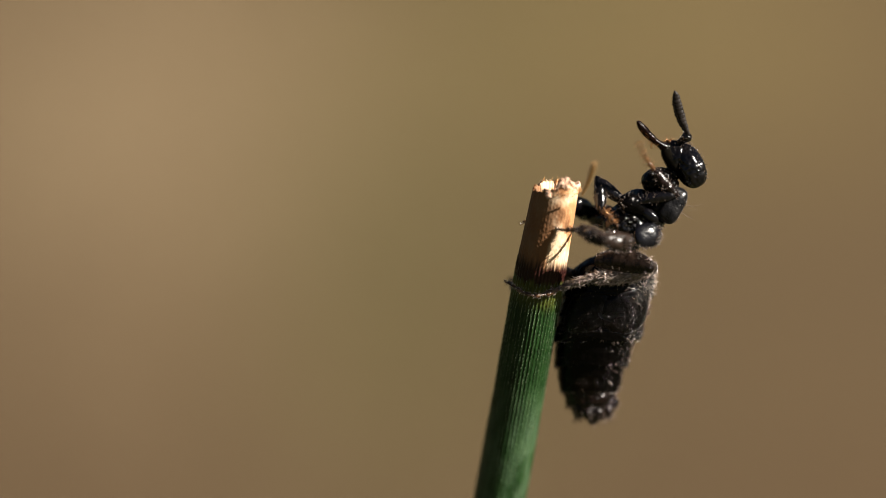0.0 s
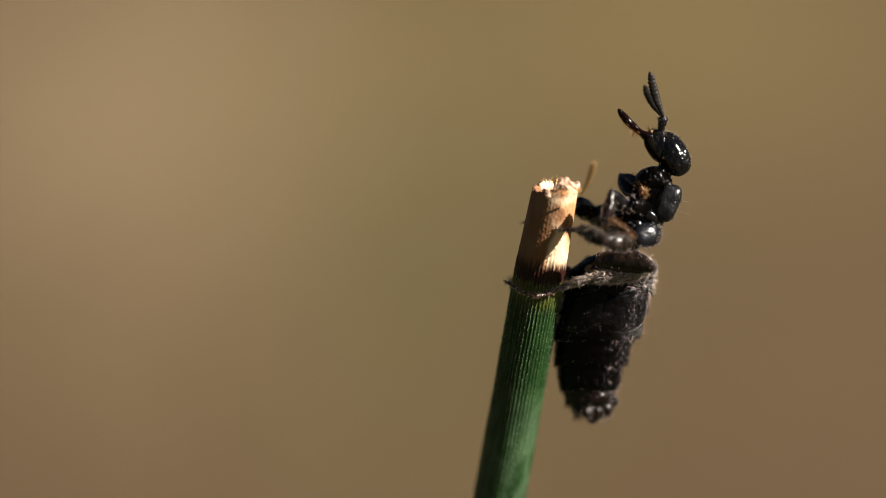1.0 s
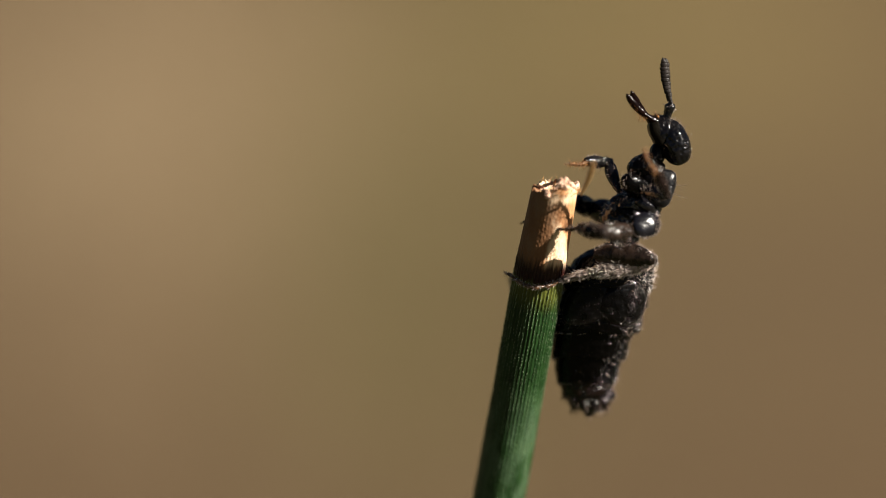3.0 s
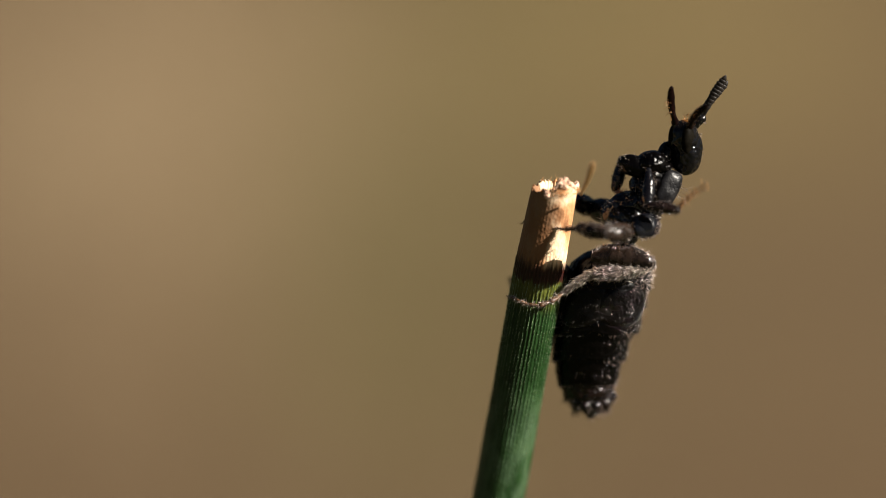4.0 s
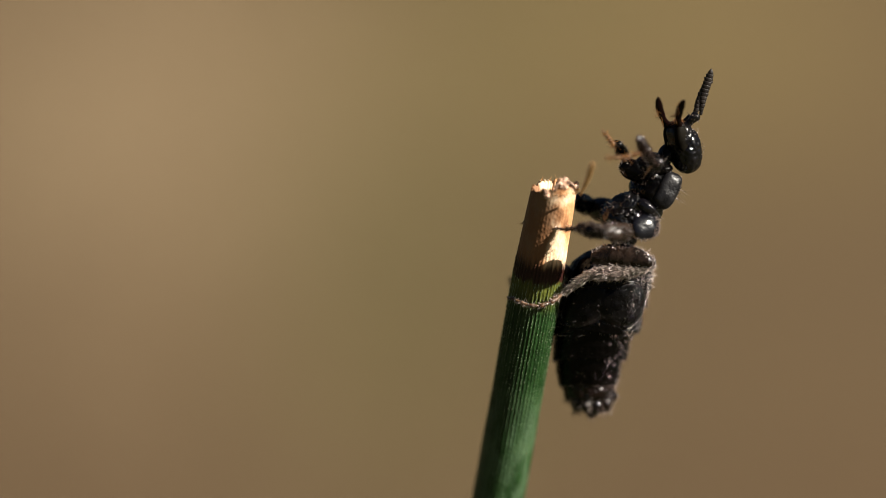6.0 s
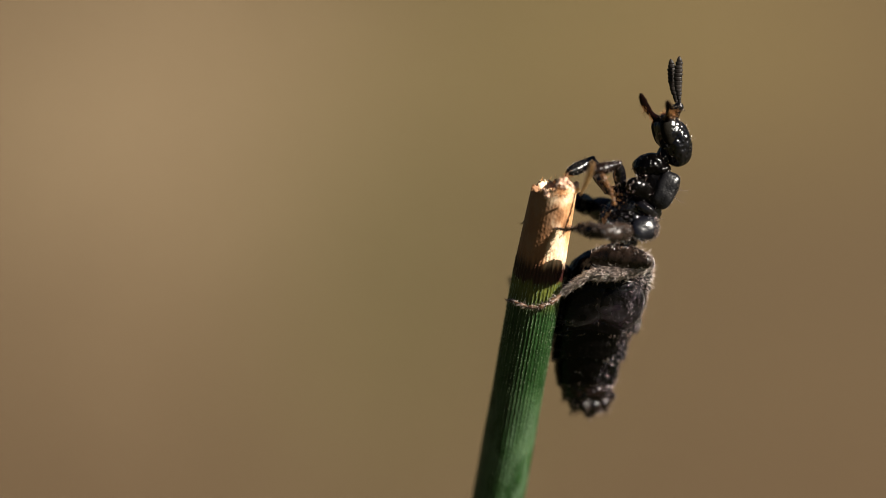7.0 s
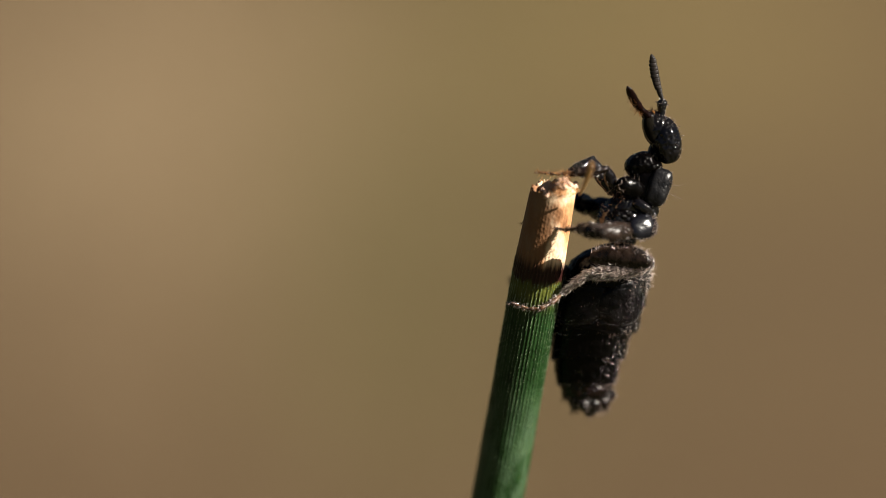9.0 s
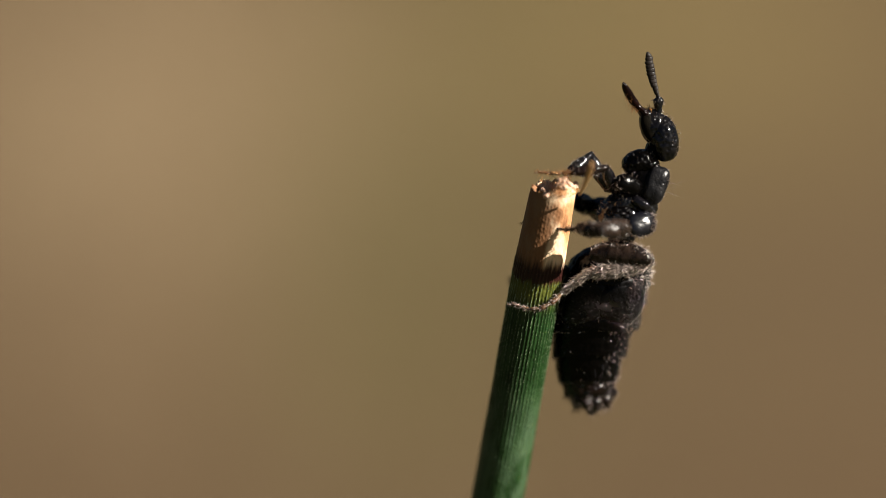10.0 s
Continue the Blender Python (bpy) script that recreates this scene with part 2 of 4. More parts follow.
def loft(bm, rings, sides=28, caps=True, wave=None):
    """rings: (centre, across, deep, axis a, axis b) in units; a closed skin through them."""
    loops = []
    for i, (c, ra, rb, a, b) in enumerate(rings):
        loop = []
        for k in range(sides):
            th = 2 * math.pi * k / sides
            p = Vector(c) + Vector(a) * (ra * math.cos(th)) + Vector(b) * (rb * math.sin(th))
            if wave:
                p = p + wave(i, th)
            loop.append(bm.verts.new(p * U))
        loops.append(loop)
    for lo, hi in zip(loops, loops[1:]):
        for k in range(sides):
            bm.faces.new((lo[k], lo[(k + 1) % sides], hi[(k + 1) % sides], hi[k]))
    if caps:
        bm.faces.new(list(reversed(loops[0])))
        bm.faces.new(loops[-1])
    return loops


def along_x(profile, bow=0.0, length=None):
    """Rings of a limb along +x from (station, half height, half depth)."""
    top = length or profile[-1][0]
    out = []
    for s, ra, rb in profile:
        out.append(((s, bow * math.sin(math.pi * s / top), 0), ra, rb, (0, 1, 0), (0, 0, 1)))
    return out


def smooth_profile(stops, steps):
    xs = [p[0] for p in stops]
    out = []
    for i in range(steps + 1):
        t = i / steps
        x = xs[0] + (xs[-1] - xs[0]) * (0.5 - 0.5 * math.cos(math.pi * t))
        k = max(j for j in range(len(xs)) if xs[j] <= x + 1e-9)
        k = min(k, len(xs) - 2)
        f = (x - xs[k]) / (xs[k + 1] - xs[k])
        p0, p1, p2, p3 = stops[max(0, k - 1)], stops[k], stops[k + 1], stops[min(len(xs) - 1, k + 2)]
        vals = [x]
        for c in (1, 2):
            a, b, cc, d = p0[c], p1[c], p2[c], p3[c]
            v = 0.5 * (2 * b + (cc - a) * f + (2 * a - 5 * b + 4 * cc - d) * f * f + (3 * b - a - 3 * cc + d) * f ** 3)
            vals.append(max(0.4, v))
        out.append(tuple(vals))
    return out


def ball(bm, c, r, turn=0.0, seg=24, ring=16):
    """An ellipsoid: centre, half sizes (x, y, z), turned in the x-y plane by degrees."""
    m = Matrix.Translation(Vector(c) * U) @ Matrix.Rotation(radians(turn), 4, "Z") @ Matrix.Diagonal((r[0] * U, r[1] * U, r[2] * U, 1))
    return bmesh.ops.create_uvsphere(bm, u_segments=seg, v_segments=ring, radius=1.0, matrix=m)["verts"]


def cushion(bm, c, r, turn=0.0, power=3.0, lumps=0.0, seg=84, ring=56):
    """A rounded block: an ellipsoid squared off by power, with slight lumps."""
    made = bmesh.ops.create_uvsphere(bm, u_segments=seg, v_segments=ring, radius=1.0)["verts"]
    m = Matrix.Translation(Vector(c) * U) @ Matrix.Rotation(radians(turn), 4, "Z")
    for v in made:
        k = (abs(v.co.x) ** power + abs(v.co.y) ** power + abs(v.co.z) ** power) ** (1 / power)
        q = Vector((v.co.x / k * r[0], v.co.y / k * r[1], v.co.z / k * r[2]))
        if lumps:
            q += q.normalized() * lumps * noise.noise(q / 14.0 + Vector(c) * 0.1)
        v.co = m @ (q * U)
    return made


def grain(bm, pit=6.0, deep=0.7, ripple=14.0, high=1.0, seed=0.0):
    """Relief on a fine mesh: shallow pits of that spacing and depth, and uneven ripples, in units."""
    bm.normal_update()
    moves = []
    for v in bm.verts:
        q = v.co / U + Vector((seed, seed * 0.7, 0))
        d = 0.0
        if deep:
            near = noise.voronoi(q / pit)[0][0]
            d += deep * (min(near, 0.6) / 0.6 - 0.5)
        if high:
            d += high * (noise.noise(q / ripple) + 0.5 * noise.noise(q / ripple * 2.7))
        moves.append(v.normal * d * U)
    for v, mv in zip(bm.verts, moves):
        v.co += mv


def bristles(ob, count, length, thick, mat, seed, where=None, lean=(0, 0, 0), spread=0.5, name="hair", label="", clump=0.0):
    """Fine tapering hairs on the skin of ob, as one mesh under it. clump: gathers them in patches of that size."""
    rnd = random.Random(seed)
    me = ob.data
    faces = [(p.center.copy(), p.normal.copy(), p.area) for p in me.polygons]
    if where:
        faces = [f for f in faces if where(f[0] / U, f[1])]
    if clump:
        shift = Vector((seed * 1.7, seed * 0.9, 0))
        faces = [f for f in faces if noise.noise(f[0] / U / clump + shift) > 0.02] or faces
    total = list(np.cumsum([f[2] for f in faces]))
    verts, polys = [], []
    for _ in range(count):
        r = rnd.random() * total[-1]
        i = int(np.searchsorted(total, r))
        c, nrm, area = faces[min(i, len(faces) - 1)]
        size = math.sqrt(area) * 0.5
        t1 = nrm.orthogonal().normalized()
        t2 = nrm.cross(t1)
        base = c + t1 * rnd.uniform(-size, size) + t2 * rnd.uniform(-size, size)
        d = (nrm + Vector(lean) + Vector((rnd.gauss(0, spread), rnd.gauss(0, spread), rnd.gauss(0, spread)))).normalized()
        if d.dot(nrm) < 0.1:
            d = (d + nrm * 0.6).normalized()
        ln = length * rnd.uniform(0.55, 1.25) * U
        droop = Vector((rnd.gauss(0, 1), rnd.gauss(0, 1), rnd.gauss(0, 1))) * ln * 0.10
        w = thick * U * rnd.uniform(0.7, 1.2)
        s1 = d.orthogonal().normalized()
        s2 = d.cross(s1)
        k = len(verts)
        for q, ww in ((base - d * 1.5 * U, w), (base + d * ln * 0.55 + droop * 0.5, w * 0.7)):
            for a in range(3):
                an = a * 2.0944
                verts.append(q + s1 * (ww * math.cos(an)) + s2 * (ww * math.sin(an)))
        verts.append(base + d * ln + droop * 1.6)
        for a in range(3):
            b2 = (a + 1) % 3
            polys.append((k + a, k + b2, k + 3 + b2, k + 3 + a))
            polys.append((k + 3 + a, k + 3 + b2, k + 6))
    hm = bpy.data.meshes.new(name)
    hm.from_pydata([tuple(v) for v in verts], [], polys)
    hm.polygons.foreach_set("use_smooth", [True] * len(polys))
    hm.materials.append(mat)
    h = new(name, hm)
    h.parent = ob
    tagged(h, label, kind="stuff")
    return h


# ------------------------------------------------------------------ ground and distance
def build_ground():
    bm = bmesh.new()
    n = 90
    grid = {}
    for i in range(n + 1):
        for j in range(n + 1):
            u, v = i / n * 2 - 1, j / n * 2 - 1
            x = math.copysign(abs(u) ** 4, u) * 400 + u * 1.2
            y = math.copysign(abs(v) ** 4, v) * 400 + v * 1.2 + 1.2
            far = min(1.0, math.hypot(x, y) / 3)
            z = 0.02 * noise.noise(Vector((x * 2.0, y * 2.0, 0))) * (0.25 + far) + 0.006 * noise.noise(Vector((x * 9, y * 9, 4)))
            if math.hypot(x, y) < 0.25:
                z *= 0.2
            grid[i, j] = bm.verts.new((x, y, z))
    for i in range(n):
        for j in range(n):
            bm.faces.new((grid[i, j], grid[i + 1, j], grid[i + 1, j + 1], grid[i, j + 1]))
    g = link("ground", bm, EARTH)
    tagged(g, "dry brown earth with faded grass, far out of focus", "ground", kind="structure")
    return g


def build_grass(name, label, mat, seed, count, patch, length):
    """Low dry blades lying about on the earth, as one sheet of stuff."""
    rnd = random.Random(seed)
    verts, polys = [], []
    for _ in range(count):
        x, y = patch(rnd)
        h = length * rnd.uniform(0.5, 1.3)
        az, w = rnd.uniform(0, 6.283), rnd.uniform(0.0015, 0.003)
        dx, dy = math.cos(az), math.sin(az)
        k = len(verts)
        for s, ww in ((0.0, 1.0), (0.5, 0.8), (1.0, 0.1)):
            px, py = x + dx * h * s * s * 0.8, y + dy * h * s * s * 0.8
            z = h * (0.75 * s - 0.25 * s * s) - 0.012
            verts += [(px - dy * w * ww, py + dx * w * ww, z), (px + dy * w * ww, py - dx * w * ww, z)]
        polys += [(k, k + 1, k + 3, k + 2), (k + 2, k + 3, k + 5, k + 4)]
    me = bpy.data.meshes.new(name)
    me.from_pydata(verts, [], polys)
    me.materials.append(mat)
    ob = new(name, me)
    tagged(ob, label, "grass", kind="stuff")


build_ground()
build_grass("dry_grass", "pale dry grass blades on the brown earth", STRAW, 3, 500,
            lambda r: (r.gauss(-0.13, 0.06), r.uniform(0.9, 2.6)), 0.05)
build_grass("scattered_grass", "thin tufts of pale dry grass scattered over the earth", STRAW, 6, 2600,
            lambda r: (r.uniform(0.45, 5.0) * r.choice((-1, 1)), r.uniform(-3.0, 6.0)), 0.08)
build_grass("meadow_grass", "dull green grass tufts, out of view, on the darkened earth", MOSS, 9, 9000,
            lambda r: (r.uniform(0.5, 5.0) * r.choice((-1, 1)), r.uniform(-3.5, 6.5)), 0.11)
build_grass("olive_grass", "low olive green grass on the brown earth", MOSS, 4, 400,
            lambda r: (r.gauss(0.02, 0.035), r.uniform(1.0, 2.4)), 0.04)

# ------------------------------------------------------------------ the rush
# Sheet coordinates: x to the right, y down, d towards the lens, in units, from the frame's corner.
GRIP = (1005.0, 480.0)


def sheet(x, y, d=0.0):
    """A place on the sharp plane, in the world."""
    return VIEW @ Vector(((x - 784) * U, (441 - y) * U, d * U - REACH))


def build_stem():
    # the joint between green and dead rush is the thing's origin; z runs up the stem
    joint, tip = sheet(959.5, 470, -22), sheet(984.5, 327, 30)
    up = (tip - joint).normalized()
    side = (VIEW.to_3x3() @ Vector((1, 0, 0)))
    side = (side - up * side.dot(up)).normalized()
    fwd = up.cross(side)
    m = Matrix((side, fwd, up)).transposed().to_4x4()
    m.translation = joint
    stem = new("rush_stem")
    stem.empty_display_size = 0.002
    stem.matrix_world = m
    tagged(stem, "cut green rush stem with a dry tan broken end", "plant stem")
    down = joint.z / up.z / U
    high = (tip - joint).length / U
    ribs, per = 44, 5
    sides = ribs * per
    rnd = random.Random(8)
    depth = [rnd.uniform(0.7, 1.25) for _ in range(ribs)]

    def ring(bm, z, r, relief, ragged=None):
        out = []
        for k in range(sides):
            th = 2 * math.pi * k / sides
            rib = depth[k // per] * (math.cos(2 * math.pi * (k % per) / per)) * relief
            w = noise.noise(Vector((math.cos(th) * 1.5, math.sin(th) * 1.5, z / 90.0))) * 1.2
            beads = relief * 1.6 * noise.noise(Vector((k * 0.9, z / 4.5, 3.0)))
            rr = r + rib + w + beads
            zz = z + (ragged(th) if ragged else 0.0)
            out.append(bm.verts.new((rr * math.cos(th) * U, rr * math.sin(th) * U, zz * U)))
        return out

    def skin(bm, loops):
        for lo, hi in zip(loops, loops[1:]):
            for k in range(sides):
                bm.faces.new((lo[k], lo[(k + 1) % sides], hi[(k + 1) % sides], hi[k]))

    bm = bmesh.new()
    zs = [-down - 200, -down * 0.75, -down * 0.5, -down * 0.25, -1500, -900] + [-700 + i * 2.5 for i in range(280)] + [0.0]
    loops = [ring(bm, z, 45.0 + min(22.0, max(0.0, -z - 600) / 400) + 2.0 * min(1.0, max(0.0, -z - 150) / 300), 0.95 - 0.6 * min(1.0, max(0.0, -z - 140) / 200)) for z in zs]
    skin(bm, loops)
    part("shaft", bm, RUSH, stem, "ribbed green rush shaft")

    # rows of raised dots on the ribs, coloured pale to stand for glints
    rnd = random.Random(5)
    verts, polys = [], []
    for rib in range(ribs):
        th = 2 * math.pi * (rib * per) / sides
        z = -16.0
        while z > -700:
            z -= rnd.uniform(3.4, 7.5)
            if rnd.random() < 0.15 or noise.noise(Vector((rib * 0.7, z / 60, 1))) < -0.38:
                continue
            r = 45.0 + max(0.0, -z - 600) / 400 + 2.0 * min(1.0, max(0.0, -z - 150) / 300) + depth[rib] * 0.95 + 1.2 * noise.noise(Vector((math.cos(th) * 1.5, math.sin(th) * 1.5, z / 90.0)))
            a2 = th + rnd.gauss(0, 0.012)
            out, tan2 = Vector((math.cos(a2), math.sin(a2), 0)), Vector((-math.sin(a2), math.cos(a2), 0))
            c = out * (r - 0.1) + Vector((0, 0, z))
            fade = max(0.3, min(1.0, 1.0 - (-z - 110) / 300))
            w, hh = rnd.uniform(0.6, 1.0) * fade, rnd.uniform(1.6, 3.8) * fade
            k = len(verts)
            for q in (out * 0.8 * fade, tan2 * w, Vector((0, 0, hh)), -tan2 * w, Vector((0, 0, -hh))):
                verts.append(tuple((c + q) * U))
            polys += [(k, k + 1, k + 2), (k, k + 2, k + 3), (k, k + 3, k + 4), (k, k + 4, k + 1)]
    me = bpy.data.meshes.new("glint_dots")
    me.from_pydata(verts, [], polys)
    me.materials.append(GLINT_DOTS)
    dots = new("glint_dots", me)
    dots.parent = stem
    tagged(dots, "rows of pale raised dots painting sun glints along the ribs", kind="stuff")

    def ragged(th):
        peak = 15 * math.exp(-((math.remainder(th + 1.25, 2 * math.pi)) / 0.42) ** 2) + 9 * math.exp(-((math.remainder(th + 0.2, 2 * math.pi)) / 0.55) ** 2)
        near = 6 * max(0.0, -math.sin(th))
        return peak + near - 6 - 9 * max(0.0, -math.cos(th)) + 4 * noise.noise(Vector((math.cos(th) * 3, math.sin(th) * 3, 9))) + 6 * noise.noise(Vector((math.cos(th) * 11, math.sin(th) * 11, 2)))

    bm = bmesh.new()
    loops = []
    n = 48
    for i in range(n + 1):
        z = high * i / n
        f = max(0.0, (i / n - 0.8) / 0.2)
        loops.append(ring(bm, z, 44.5 - 4.5 * i / n, 0.12 + 0.83 * max(0.0, 1 - 4 * i / n), (lambda th, f=f: ragged(th) * f) if f else None))
    # rolled rim and the hollow inside
    inner = []
    for r, dz in ((34.0, -2), (30.0, -30)):
        inner.append(ring(bm, high + dz, r, 0.6, ragged))
    skin(bm, loops + inner)
    bm.faces.new(inner[-1])
    dead = part("dead_end", bm, RUSH, stem, "dry tan broken end with a purple-brown band")
    bristles(dead, 150, 9, 0.6, FIBRE, 77, lambda c, n: c.z > high - 8, (0, 0, 0.8), 0.6, "frayed_edge", "frayed tan fibres along the torn rim")

    # torn pith and fibres round the rim
    rnd = random.Random(21)
    for k in range(46):
        bm = bmesh.new()
        th = rnd.gauss(-1.0, 0.42) if k < 38 else rnd.uniform(-2.6, 1.0)
        r = rnd.uniform(26, 41)
        base = Vector((r * math.cos(th), r * math.sin(th), high + ragged(th) + (rnd.uniform(-7, 6) if k < 38 else rnd.uniform(-5, -1))))
        size = rnd.uniform(2.4, 6.0)
        ball(bm, base, (size, size * rnd.uniform(0.6, 1), size * rnd.uniform(0.8, 1.5)), rnd.uniform(0, 180), 12, 9)
        for v in bm.verts:
            q = v.co / U / 3
            v.co += Vector((noise.noise(q), noise.noise(q + Vector((5, 0, 0))), noise.noise(q + Vector((0, 7, 0))))) * 4.5 * U
        part("pith_crumb", bm, PITH, stem)
    # a long torn fibre that stands out past the rim
    bm = bmesh.new()
    prof = smooth_profile([(0, 1.8, 1.4), (54, 3.8, 2.2), (94, 4.6, 2.2), (114, 2.6, 1.4)], 18)
    loft(bm, along_x(prof, 2.0), 10)
    fib = part("torn_fibre", bm, FIBRE, stem, "thin torn tan fibre")
    a, b = sheet(1028, 346, 78), sheet(1046, 294, 172)
    x = (b - a).normalized()
    y = x.cross(VIEW.to_3x3() @ Vector((0, 0, 1))).normalized()
    mm = Matrix((x, y, x.cross(y))).transposed().to_4x4()
    mm.translation = a
    fib.matrix_basis = m.inverted() @ mm
    return stem


rush = build_stem()

# ------------------------------------------------------------------ the insect
wasp = new("wingless_wasp")
wasp.empty_display_size = 0.002
HOME = Matrix.Translation(sheet(*GRIP)) @ VIEW.to_3x3().to_4x4()
wasp.matrix_world = HOME
tagged(wasp, "black hairy wingless wasp clinging to the rush and grooming", "insect")


def spot(x, y, d=0.0):
    """The same sheet coordinates, in the insect's own space, in metres."""
    return Vector(((x - GRIP[0]) * U, (GRIP[1] - y) * U, d * U))


def local(pivot, x, y, d=0.0):
    """Sheet coordinates relative to a pivot, in units, y up."""
    return (x - pivot[0], pivot[1] - y, d)


def turned(x, y, d, clockwise=0.0, yaw=0.0):
    return Matrix.Translation(spot(x, y, d)) @ Matrix.Rotation(radians(-clockwise), 4, "Z") @ Matrix.Rotation(radians(yaw), 4, "Y")


# --- abdomen: pivot on the waist
WAIST = (1092.0, 438.0)
OUTLINE = [(436, 1092, 30), (446, 1088, 54), (462, 1083, 71), (490, 1075, 78), (530, 1065, 80), (576, 1055, 80), (608, 1046, 71),
           (659, 1041, 59), (685, 1041, 49), (700, 1043, 45), (710, 1045, 41), (718, 1047, 37), (725, 1048, 31), (732, 1047, 22), (737, 1046, 12)]


def outline(y):
    for (y0, x0, r0), (y1, x1, r1) in zip(OUTLINE, OUTLINE[1:]):
        if y <= y1:
            f = (y - y0) / (y1 - y0)
            return x0 + (x1 - x0) * f, r0 + (r1 - r0) * f
    return OUTLINE[-1][1:]


def abdomen_rings(y0, y1, flare, steps=34):
    rings = []
    slope = 0.25
    for i in range(steps + 1):
        f = i / steps
        y = y0 + (y1 - y0) * f
        cx, r = outline(y)
        r *= 1.0 - flare * (1 - f) ** 1.5
        rings.append((local(WAIST, cx, y, -slope * (y - 438)), r * (1.0 + 0.022 * f ** 6), r * (0.88 + 0.02 * f ** 6), (1, 0, 0), (0, 0.10, 0.96)))
    # a rounded lip that rolls under
    cx, r = outline(y1)
    for dy, k in ((1.6, 1.014), (2.6, 0.985), (2.4, 0.93), (-5.0, 0.78)):
        rings.append((local(WAIST, cx, y1 + dy, -slope * (y1 - 438)), r * k, r * 0.89 * k, (1, 0, 0), (0, 0.10, 0.96)))
    return rings


def scallop(amount):
    def wave(i, th):
        f = min(1.0, max(0.0, (i / 34 - 0.45) / 0.55))
        near = 0.5 + 0.5 * math.sin(th)
        return Vector((0, -amount * f * near * abs(math.sin(th * 1.5 + 0.2)), 0)) + Vector((noise.noise(Vector((math.cos(th) * 2, math.sin(th) * 2, i * 0.1))),) * 3) * 0.9
    return wave


def flap_patch(bm, y0, ry, th0, dth, proud):
    """A rounded plate that follows the abdomen's skin and stands a little proud of it."""
    n, rows = 30, []
    for i in range(n + 1):
        q = i / n
        row = []
        for k in range(48):
            an = 2 * math.pi * k / 48
            u, v = q * math.cos(an), q * math.sin(an)
            y, th = y0 + ry * v, th0 + dth * u
            cx, r = outline(y)
            lift = 1.0 + proud * (0.35 + 0.65 * (v + 1) / 2) * (1 - q ** 6) - 0.02 * q ** 6
            p = Vector(local(WAIST, cx, y, -0.25 * (y - 438))) + (Vector((1, 0, 0)) * (r * math.cos(th)) + Vector((0, 0.10, 0.96)) * (r * 0.88 * math.sin(th))) * lift
            row.append(p * U)
            if i == 0:
                break
        rows.append([bm.verts.new(c) for c in row])
    for k in range(48):
        bm.faces.new((rows[0][0], rows[1][k], rows[1][(k + 1) % 48]))
    for a, b in zip(rows[1:], rows[2:]):
        for k in range(48):
            bm.faces.new((a[k], b[k], b[(k + 1) % 48], a[(k + 1) % 48]))


